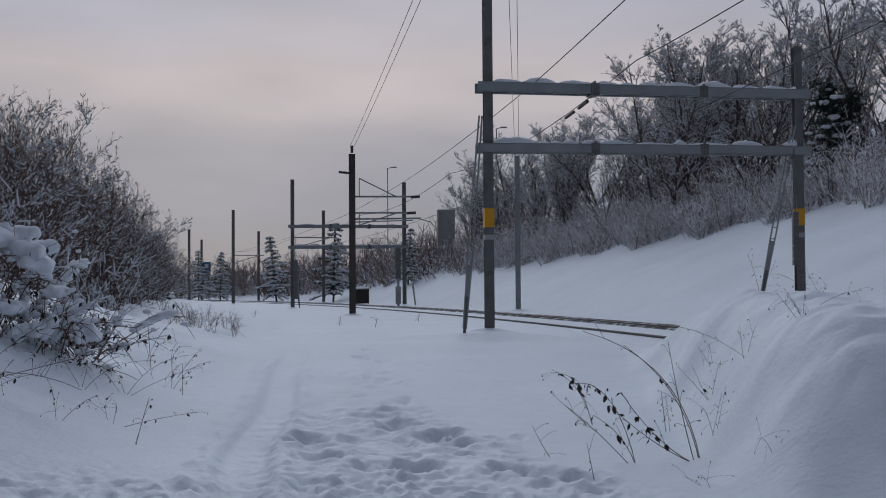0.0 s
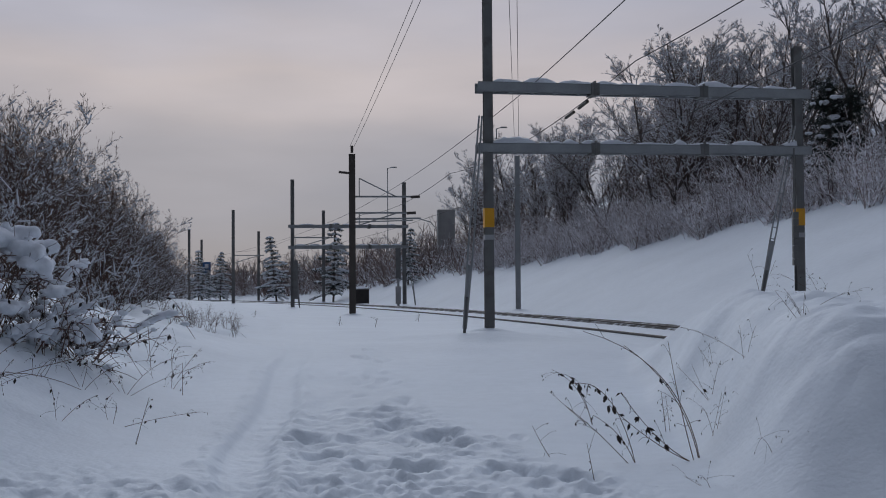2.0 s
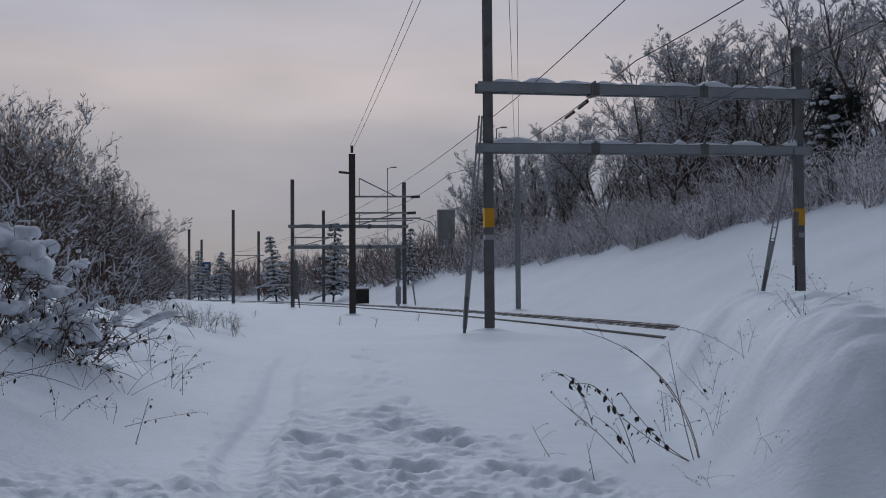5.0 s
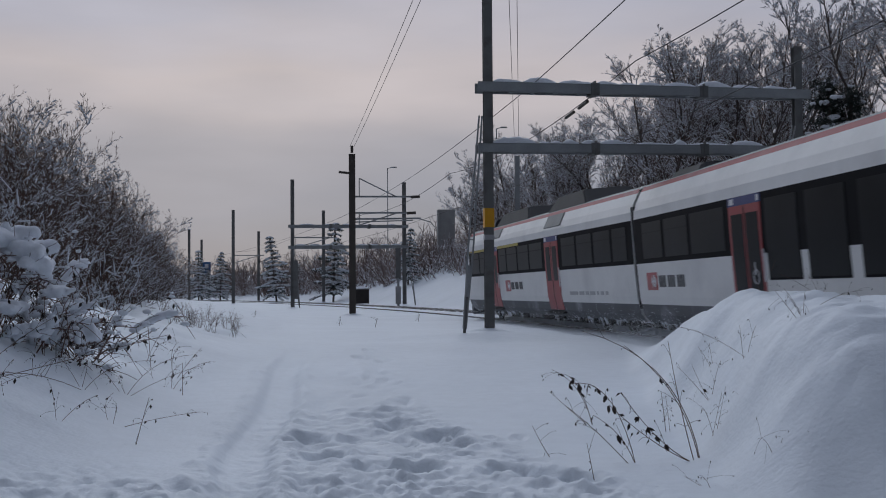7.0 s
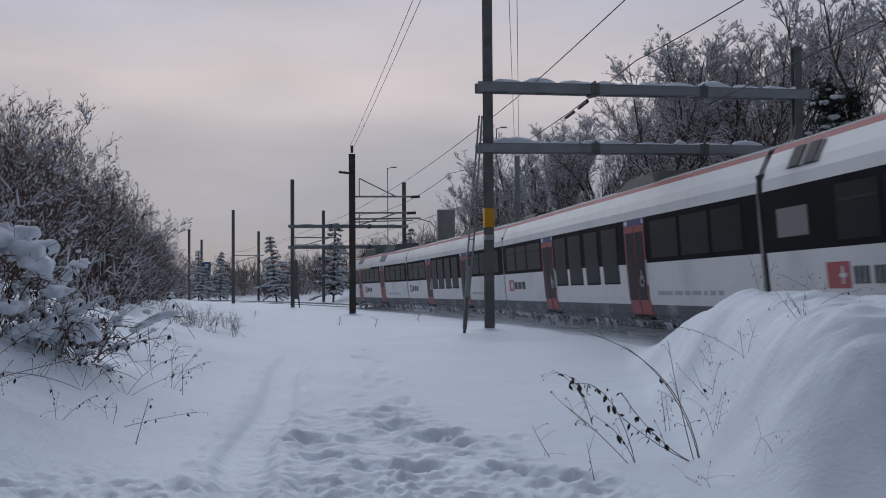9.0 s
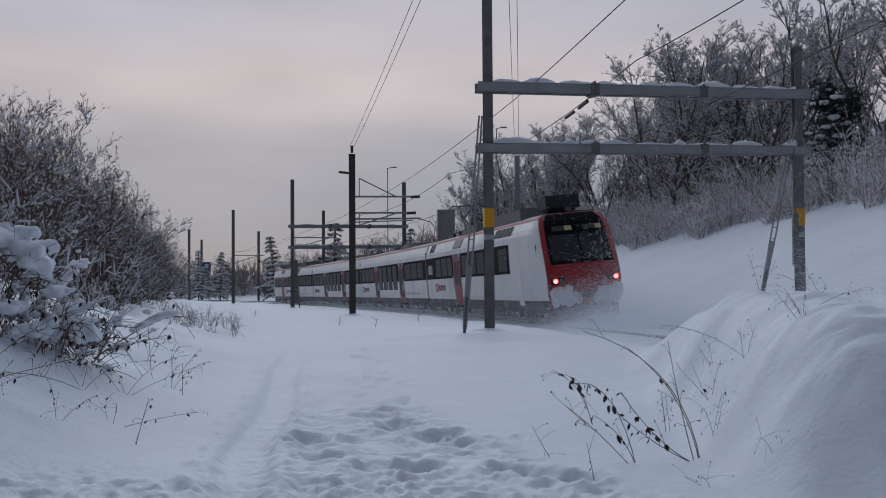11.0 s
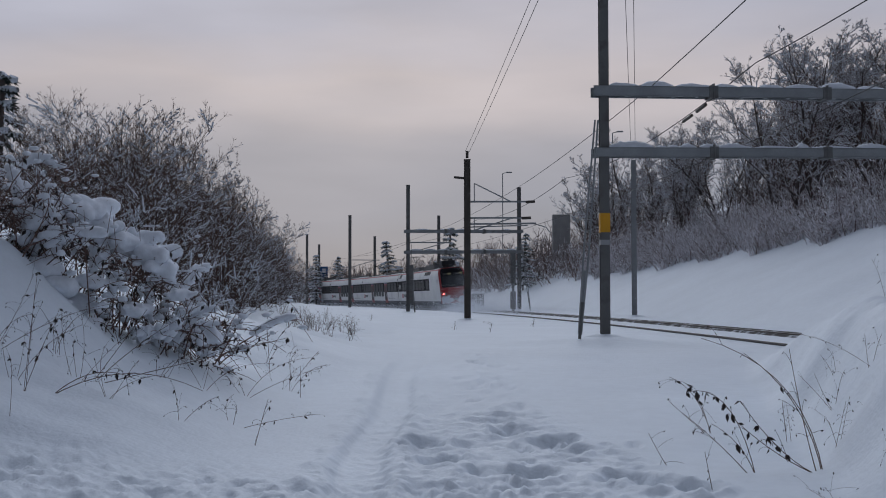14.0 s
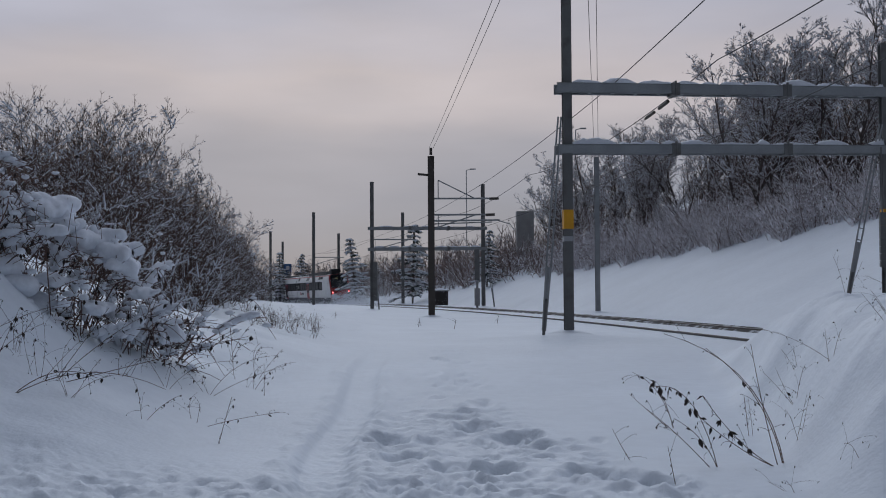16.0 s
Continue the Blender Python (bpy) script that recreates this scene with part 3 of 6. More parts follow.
def bracket_arms():
    """Cantilever arms on the brown mast."""
    mx, my, _ = MASTS[2]
    h = track(20)[1]
    ob = thing("catenary_bracket", "steel catenary cantilever arms with insulators", "catenary bracket", "", pose(mx, my, 0, 0, 0, math.degrees(h)))
    for z, ln, drop in ((5.85, 3.0, 0.7), (5.05, 2.8, -0.8)):
        part("arm", rods(((0.1, 0, z), (ln, 0, z + 0.02), 0.045)), BRIGHT_STEEL, ob)
        part("strut", rods(((0.35, 0, z + drop + 0.2), (2.2, 0, z), 0.03)), BRIGHT_STEEL, ob)
        part("hanger", rods(((0.35, 0, z), (0.35, 0, z + drop + 0.2), 0.025)), BRIGHT_STEEL, ob)
        part("insulator", rods(((ln - 0.1, 0, z), (ln + 0.35, 0, z + 0.02), 0.07), sides=8), BROWN_STEEL, ob)
    part("arm", rods(((0.1, 0, 4.75), (3.4, 0, 4.80), 0.045)), BRIGHT_STEEL, ob)
    part("arm", rods(((0.1, 0, 4.60), (3.0, 0, 4.70), 0.03)), BRIGHT_STEEL, ob)
    part("steady_arm", rods(((3.2, 0, 4.8), (3.9, 0, 4.62), 0.025), ((3.9, 0, 4.62), (4.15, 0, 4.3), 0.02)), BRIGHT_STEEL, ob)
    part("insulator", rods(((0.0, 0, 8.0), (0.0, 0, 8.35), 0.07), sides=8), BROWN_STEEL, ob)
    part("side_insulator", rods(((-0.12, 0, 7.0), (-0.65, 0, 7.05), 0.06), sides=8), BROWN_STEEL, ob)
    for i, (sx, sn) in enumerate(((90, -266), (131, -371))):
        x, y = sn * PXR * sx, sx
        o2 = thing("catenary_bracket", "thin steel catenary arm on a far mast", "catenary bracket", "", pose(x, y, 0, 0, 0, 14))
        z = 5.3
        part("arm", rods(((0.1, 0, z), (3.3, 0, z), 0.05)), BRIGHT_STEEL, o2)
        part("strut", rods(((0.1, 0, z - 0.8), (2.7, 0, z - 0.05), 0.035)), BRIGHT_STEEL, o2)


bracket_arms()


def wire(points, r, label, sag=0.0, spacer=None):
    ob = thing("overhead_wire", label, "overhead wire", "wires over the line")
    bm_pts = []
    for (a, b) in zip(points[:-1], points[1:]):
        n = 14
        for k in range(n):
            f = k / n
            p = Vector(a).lerp(Vector(b), f)
            p.z -= sag * 4 * f * (1 - f)
            bm_pts.append(p)
    bm_pts.append(Vector(points[-1]))
    P = np.array([tuple(p) for p in bm_pts])
    V, F = prisms(P[:-1], P[1:], np.full(len(P) - 1, r), np.full(len(P) - 1, r), 5)
    part("strand", mesh_of("strand", V, F, WIRE), parent=ob)
    return ob


def on_line(s, u, z):
    p, _ = track(s, u)
    return (p.x, p.y, z)


E_ = Vector(EYE)
for off in (-0.10, 0.10):
    wire([(MASTS[2][0] + off, MASTS[2][1], 8.3), (3.8 + off, -2.0, 9.6)], 0.009, "thin twin feeder wire from a mast top", 0.25)
    wire([(MASTS[3][0] + off, MASTS[3][1], 8.15), (-0.25 + off, -2.0, 9.3)], 0.009, "thin twin feeder wire from a mast top", 0.2)
wire([on_line(s, -4.12, 6.25) for s in (-45, -9, 20, 51, 92, 130)], 0.011, "dark overhead wire running beside the track", 0.12)
carrier = wire([on_line(s, -1.4, 6.95) for s in (-45, -9, 20, 51, 88, 130)], 0.014, "thin catenary carrying wire", 0.5)
for s0, s1 in ((-4.2, -3.2), (-2.6, -1.6)):
    q = lambda s: 6.95 - 2.0 * (s + 9) / 29 * (1 - (s + 9) / 29)
    part("insulator", rods((on_line(s0, -1.4, q(s0)), on_line(s1, -1.4, q(s1)), 0.05), sides=8), BROWN_STEEL, carrier, "dark ribbed insulator")
wire([on_line(s, -0.2, 5.55) for s in (-45, -9, 20, 51, 88, 130, 170)], 0.012, "thin contact wire over the track", 0.03)


# ---- box huts, lamps and sign in the distance ----
def far_things():
    x, y = -0.0673 * 110, 110
    hut = thing("relay_cabinet", "dark relay hut half buried beside the track", "relay hut", "", pose(x, y, 0, 0, 0, 14))
    g = zat(x, y)
    part("body", boxes((-0.6, 0.6, -0.5, 0.5, -0.4, 1.45), bevel=0.02), DARK_WOOD, hut)
    part("roof", boxes((-0.68, 0.68, -0.58, 0.58, 1.45, 1.53)), CONCRETE, hut)
    V, F = dome(0.72, 0.22, 12, 4, 9)
    part("snow_cap", mesh_of("snow_cap", V + np.array([0, 0, 1.52]), F, SNOW_CLUMP, True), parent=hut)
    x, y = 6 * PXR * 118, 118
    g = zat(x, y)
    tower = thing("concrete_tower", "plain grey concrete block rising above bushes", "concrete block", "", pose(x, y, 0, 0, 0, 6))
    part("body", boxes((-0.85, 0.85, -0.5, 0.5, g - 0.3, 9.2), bevel=0.03), CONCRETE, tower)
    part("front_panel", boxes((-0.58, 0.75, -0.56, -0.5, g + 0.2, 9.0), bevel=0.01), CONCRETE, tower)
    for d, px, top, arm in ((150, -97, 16.6, 0.9), (120, 97, 17.4, 0.8)):
        x, y = px * PXR * d, d
        lamp = thing("street_lamp", "slim street lamp with a curved arm", "street lamp", "street lamps", pose(x, y, 0))
        part("pole", rods(((0, 0, zat(x, y) - 0.5), (0, 0, top), 0.06)), BRIGHT_STEEL, lamp)
        part("arm", rods(((0, 0, top), (arm * 0.6, 0, top + 0.12), 0.04)), BRIGHT_STEEL, lamp)
        part("lamp_head", boxes((arm * 0.5, arm * 1.3, -0.13, 0.13, top + 0.06, top + 0.2), bevel=0.03), BRIGHT_STEEL, lamp)
    d = 230
    x, y = -418 * PXR * d, d
    sign = thing("road_sign", "blue road sign behind snowy conifers", "road sign", "", pose(x, y, 0))
    part("panel", boxes((-0.75, 0.75, -0.04, 0.04, 5.0, 7.2), bevel=0.03), ROAD_BLUE, sign)
    part("symbol", boxes((-0.35, 0.35, -0.06, -0.045, 6.0, 6.8)), PALE_LETTER, sign, "pale unreadable symbol")
    part("post", rods(((0, 0.1, zat(x, y) - 0.5), (0, 0.1, 7.2), 0.07)), BRIGHT_STEEL, sign)


far_things()


# ---- the train ----
HALF = 12.40  # half a car's body
# half section from the skirt up: (x, z)
SKIRT = [(1.22, 0.40), (1.36, 0.62), (1.40, 0.87)]
LOWER = [(1.40, 0.87), (1.425, 1.05), (1.43, 1.87)]
BAND = [(1.43, 1.87), (1.425, 2.3), (1.405, 2.97)]
UPPER = [(1.405, 2.97), (1.385, 3.18), (1.30, 3.38), (1.15, 3.64)]
STRIPE = [(1.15, 3.64), (1.07, 3.75)]
TOP = [(1.07, 3.75), (0.7, 3.86), (0.0, 3.9)]


def cab_y(z):
    """How far the cab end reaches, by height."""
    return float(np.interp(z, [0.4, 0.9, 1.5, 2.1, 3.2, 3.6, 3.9], [11.75, 12.2, 12.3, 12.15, 11.62, 11.35, 11.0]))


def face_w(z):
    """Half width of the squarer cab end, by height."""
    return float(np.interp(z, [2.97, 3.4, 3.64, 3.75, 3.83, 3.9], [1.405, 1.36, 1.28, 1.18, 1.05, 0.85]))


def shell(name, prof, stations, mat, cab=0):
    """One band of the body, both sides, carried along the car; cab=1: shaped to the cab at +y."""
    V, F, W = [], [], None
    full = [(-x, z) for x, z in prof] + [(x, z) for x, z in reversed(prof)] if prof[-1][0] > 0.01 else [(-x, z) for x, z in prof] + [(x, z) for x, z in reversed(prof[:-1])]
    n = len(full)
    for st in stations:
        for x, z in full:
            if st <= 10.4 or not cab:
                V.append((x, st, z))
            else:
                f = (st - 10.4) / (12.22 - 10.4)
                w = x if z < 2.98 or abs(x) < 0.01 else math.copysign((1 - f) * abs(x) + f * face_w(z), x)
                V.append((w * (1 - 0.10 * f ** 2.2), 10.4 + f * (cab_y(z) - 10.4), z))
    gap = len(prof) - 1 if prof[-1][0] > 0.01 else -1
    for i in range(len(stations) - 1):
        for k in range(n - 1):
            if k == gap:
                continue
            F.append((i * n + k, (i + 1) * n + k, (i + 1) * n + k + 1, i * n + k + 1))
    return mesh_of(name, V, F, mat, False)


def side_box(bm, sd, y0, y1, z0, z1, out=0.012, deep=0.05, lean=True):
    """A plate on the wall between two heights, following the tumblehome."""
    zs = [z0, z1]
    cut = [1.05, 1.87, 2.3, 2.97, 3.18]
    zs = [z0] + [c for c in cut if z0 + 0.01 < c < z1 - 0.01] + [z1]
    P = SKIRT + LOWER[1:] + BAND[1:] + UPPER[1:]
    xs = [float(np.interp(z, [p[1] for p in P], [p[0] for p in P])) for z in zs]
    vo = [[bm.verts.new((sd * (x + out), y, z)) for x, z in zip(xs, zs)] for y in (y0, y1)]
    vi = [[bm.verts.new((sd * (x - deep), y, z)) for x, z in zip(xs, zs)] for y in (y0, y1)]
    for k in range(len(zs) - 1):
        bm.faces.new((vo[0][k], vo[1][k], vo[1][k + 1], vo[0][k + 1]))
        bm.faces.new((vo[0][k], vo[0][k + 1], vi[0][k + 1], vi[0][k]))
        bm.faces.new((vo[1][k], vi[1][k], vi[1][k + 1], vo[1][k + 1]))
    bm.faces.new((vo[0][0], vi[0][0], vi[1][0], vo[1][0]))
    bm.faces.new((vo[0][-1], vo[1][-1], vi[1][-1], vi[0][-1]))
    return bm


def sb(sd, *a, **k):
    return side_box(bmesh.new(), sd, *a, **k)


def roof_plate(sd, y0, y1, f0, f1, mat, name, car, label="", slats=0):
    """A panel on the sloping roof shoulder, between two fractions of its width."""
    a, b = Vector((1.385, 0, 3.18)), Vector((1.15, 0, 3.64))
    p0, p1 = a.lerp(b, f0), a.lerp(b, f1)
    nrm = Vector((p1.z - p0.z, 0, p0.x - p1.x)).normalized()
    bulge = 0.035

    def plate(ya, yb, lift):
        bm = bmesh.new()
        q = [p0 + nrm * (lift + bulge * 0.3), p1 + nrm * lift]
        v = [bm.verts.new((sd * p.x, y, p.z)) for p in q for y in (ya, yb)]
        w = [bm.verts.new((sd * (p.x - 0.08), y, p.z - 0.05)) for p in q for y in (ya, yb)]
        bm.faces.new((v[0], v[1], v[3], v[2]))
        for i, j in ((0, 1), (1, 3), (3, 2), (2, 0)):
            bm.faces.new((v[i], v[j], w[j], w[i]))
        return bm
    part(name, plate(y0, y1, 0.03), mat, car, label)
    for k in range(slats):
        w = (y1 - y0) / slats
        part("vent_slat", plate(y0 + w * (k + 0.18), y0 + w * (k + 0.82), 0.045), ROOF_DARK, car)


def bogie(car, y, powered=False):
    rows = [(-1.02, 1.02, y - 1.7, y + 1.7, 0.62, 0.82)]
    frame_ob = part("bogie", boxes(*rows, (-1.08, -0.92, y - 1.75, y + 1.75, 0.42, 0.72), (0.92, 1.08, y - 1.75, y + 1.75, 0.42, 0.72), (-1.12, -0.9, y - 0.35, y + 0.35, 0.25, 0.8), (0.9, 1.12, y - 0.35, y + 0.35, 0.25, 0.8), bevel=0.02), UNDER_BLACK, car, "snow-caked black bogie")
    for dy in (-1.25, 1.25):
        for sd in (-1, 1):
            bm = rods(((sd * 0.70, y + dy, 0.44), (sd * 0.83, y + dy, 0.44), 0.44), sides=20)
            part("wheel", bm, UNDER_BLACK, frame_ob)
            part("axle_box", boxes((sd * 0.95, sd * 1.15, y + dy - 0.16, y + dy + 0.16, 0.3, 0.6), bevel=0.03), UNDER_BLACK, frame_ob)
    return frame_ob


def bars(car, sd, y0, z0, h, widths, mat, name="lettering", gap=0.06):
    """Writing as plain bars along the wall; y falls as one reads along the near side."""
    bm = bmesh.new()
    y = y0
    for w in widths:
        side_box(bm, sd, y - w, y, z0, z0 + h, out=0.008, deep=0.01)
        y -= w + gap
    part(name, bm, mat, car)


def logo(car, sd, y, z0=1.22, h=0.42):
    """Red plate with a plain white symbol, then dark bars for the name."""
    plate = part("logo_plate", sb(sd, y - 0.86, y, z0, z0 + h, 0.006, 0.01), RED_PAINT, car, "red plate with a white arrow cross")
    c = y - 0.60
    zc = z0 + h / 2
    bm = bmesh.new()
    side_box(bm, sd, c - 0.12, c + 0.12, zc - 0.032, zc + 0.032, 0.012, 0.01)
    side_box(bm, sd, c - 0.03, c + 0.03, zc - 0.14, zc + 0.14, 0.014, 0.01)
    for k in (-1, 1):
        x = sd * 1.443
        v = [bm.verts.new((x, c + k * a, zc + b)) for a, b in ((0.08, 0.15), (0.20, 0.03), (0.20, -0.03), (0.08, -0.15), (0.08, -0.05), (0.12, -0.02), (0.12, 0.02), (0.08, 0.05))]
        bm.faces.new(v)
    part("symbol", bm, PALE_LETTER, plate)
    for k, w0 in enumerate((y - 0.98, y - 1.68, y - 2.38)):
        bars(car, sd, w0, z0 + 0.07, 0.27, (0.15, 0.15, 0.15), LETTER, gap=0.04)


def door(car, sd, y0, y1, wheelchair=False):
    """A red double-leaf sliding door under a blue panel."""
    d = part("door", sb(sd, y0, y1, 0.62, 2.80, 0.014, 0.06), DOOR_RED, car, "red double-leaf door")
    mid = (y0 + y1) / 2
    low, slim = (0.98, 0.0) if wheelchair else (1.55, 0.07)
    for a, b in ((y0 + 0.12 + slim, mid - 0.08 - slim), (mid + 0.08 + slim, y1 - 0.12 - slim)):
        part("door_window", sb(sd, a, b, low, 2.64, 0.02, 0.03), PANE, d)
    part("door_seam", sb(sd, mid - 0.02, mid + 0.02, 0.64, 2.78, 0.019, 0.03), RUBBER, d)
    part("grab_rail", rods(((sd * 1.475, y0 - 0.09, 1.35), (sd * 1.475, y0 - 0.09, 1.95), 0.018)), PALE_LETTER, d)
    part("door_header", sb(sd, y0 - 0.02, y1 + 0.02, 2.80, 2.965, 0.012, 0.04), BLUE_SIGN, d, "blue panel with white figures")
    part("class_figure", sb(sd, y0 + 0.04, y0 + 0.14, 2.83, 2.94, 0.018, 0.03), PALE_LETTER, d)
    part("class_figure", sb(sd, y1 - 0.3, y1 - 0.08, 2.83, 2.94, 0.018, 0.03), PALE_LETTER, d)
    part("step", boxes((sd * 1.22, sd * 1.45, y0, y1, 0.50, 0.56)), UNDER_BLACK, d)
    if wheelchair:
        bm = bmesh.new()
        for k in range(14):
            a, b = 2 * math.pi * k / 14, 2 * math.pi * (k + 1) / 14
            x = sd * 1.455
            rod(bm, (x, mid - 0.42 + 0.13 * math.cos(a), 1.45 + 0.13 * math.sin(a)), (x, mid - 0.42 + 0.13 * math.cos(b), 1.45 + 0.13 * math.sin(b)), 0.014, 4)
        rod(bm, (sd * 1.455, mid - 0.40, 1.48), (sd * 1.455, mid - 0.40, 1.72), 0.016, 4)
        part("pictogram", bm, PALE_LETTER, d)


def roof_unit(car, y0, y1, h, mat=ROOF_DARK, w=0.85, slope=0.9):
    """A faired equipment box on the roof with raked ends."""
    bm = bmesh.new()
    z0, z1 = 3.72, 3.86 + h
    lo = [bm.verts.new(p) for p in ((-w - 0.1, y0, z0), (w + 0.1, y0, z0), (w + 0.1, y1, z0), (-w - 0.1, y1, z0))]
    hi = [bm.verts.new(p) for p in ((-w + 0.12, y0 + slope, z1), (w - 0.12, y0 + slope, z1), (w - 0.12, y1 - slope, z1), (-w + 0.12, y1 - slope, z1))]
    bm.faces.new(hi)
    for k in range(4):
        bm.faces.new((lo[k], lo[(k + 1) % 4], hi[(k + 1) % 4], hi[k]))
    bmesh.ops.bevel(bm, geom=list(bm.edges), offset=0.05, segments=2, affect="EDGES")
    u = part("roof_unit", bm, mat, car, "dark roof equipment box")
    part("roof_snow", ridge_mesh("roof_snow", (-w * 0.9, y0 + 0.2, 3.80), (-w * 0.9, y1 - 0.2, 3.80), 0.18, 0.06, int(y0 * 10) % 97 + 3, 0.6), parent=car)
    return u


def underframe(car, cab=False):
    part("underframe", boxes((-1.15, 1.15, -11.8, 11.6 if not cab else 11.0, 0.55, 0.9)), UNDER_BLACK, car)
    rng = np.random.RandomState(len(car.name) + int(cab))
    y = -5.8
    while y < 5.2:
        w = rng.uniform(0.9, 1.9)
        part("equipment_box", boxes((-1.2, 1.2, y, y + w, 0.30, 0.6), bevel=0.03), UNDER_BLACK if rng.rand() < 0.5 else SKIRT_GREY, car)
        y += w + rng.uniform(0.15, 0.5)
    # icicles and packed snow under the sill
    P0, P1, R0 = [], [], []
    for _ in range(150):
        yy, sd = rng.uniform(-11.5, 11.5), rng.choice([-1, 1])
        ln = rng.uniform(0.08, 0.3)
        P0.append((sd * rng.uniform(1.15, 1.25), yy, 0.46))
        P1.append((sd * 1.18, yy + rng.normal(0, 0.05), 0.46 - ln))
        R0.append(rng.uniform(0.02, 0.06))
    V, F = prisms(P0, P1, R0, np.array(R0) * 0.25, 4)
    tagged(part("packed_snow", mesh_of("packed_snow", V, F, SNOW_CLUMP), parent=car, label="packed snow and icicles under the sill"), kind="stuff")


def car_body(name, label, cab, group="cars of the train", back=HALF):
    car = thing(name, label, "train car", group)
    st = [-back + 0.02, -11.9, -6, 0, 6, 10.4] + ([10.7, 11.0, 11.3, 11.6, 11.9, 12.22] if cab else [11.9, HALF - 0.02])
    part("skirt", shell("skirt", SKIRT, st, SKIRT_GREY, cab), parent=car, label="grey lower skirt")
    part("lower_wall", shell("lower_wall", LOWER, st, WHITE_PAINT, cab), parent=car)
    bst = [s for s in st if s <= 10.4] + [10.6] if cab else st
    part("window_band", shell("window_band", BAND, bst, BLACK_BAND, cab), parent=car, label="glossy black window band")
    if cab:
        for sd in (-1, 1):
            me = shell("cab_side", BAND, [10.6, 10.8, 11.0, 11.3, 11.6, 11.9, 12.22], WHITE_PAINT, cab)
            bm = bmesh.new()
            bm.from_mesh(me)
            bmesh.ops.delete(bm, geom=[v for v in bm.verts if v.co.x * sd < 0], context="VERTS")
            part("cab_side", bm, WHITE_PAINT, car)
    part("upper_wall", shell("upper_wall", UPPER, st, WHITE_PAINT, cab), parent=car)
    part("roof_stripe", shell("roof_stripe", STRIPE, st, STRIPE_RED, cab), parent=car, label="dull red roof edge")
    part("roof", shell("roof", TOP, st, ROOF_GREY, cab), parent=car)
    # ends
    P = SKIRT + LOWER[1:] + BAND[1:] + UPPER[1:] + STRIPE[1:] + TOP[1:]
    for y in ([-back + 0.02] if cab else [-HALF + 0.02, HALF - 0.02]):
        bm = bmesh.new()
        bm.faces.new([bm.verts.new((x, y, z)) for x, z in P] + [bm.verts.new((-x, y, z)) for x, z in reversed(P[:-1])])
        part("end_wall", bm, WHITE_PAINT, car)
        sg = -1 if y < 0 else 1
        part("gangway", boxes((-0.75, 0.75, y, y + sg * 0.11, 0.95, 3.35), bevel=0.05), RUBBER, car, "black rubber gangway")
        part("gap_shroud", boxes((-1.38, -1.26, y - sg * 0.02, y + sg * 0.115, 0.75, 3.3), (1.26, 1.38, y - sg * 0.02, y + sg * 0.115, 0.75, 3.3), (-1.1, 1.1, y - sg * 0.02, y + sg * 0.115, 3.50, 3.72)), RUBBER, car)
    underframe(car, bool(cab))
    bogie(car, 9.0)
    bogie(car, -9.0)
    return car


def window_row(car, sd, spans, z0=1.98, z1=2.84):
    for a, b in spans:
        part("window", sb(sd, min(a, b), max(a, b), z0, z1, 0.010, 0.02), PANE, car)
        part("window_sash", sb(sd, min(a, b) + 0.05, max(a, b) - 0.05, 2.58, 2.61, 0.014, 0.02), RUBBER, car)


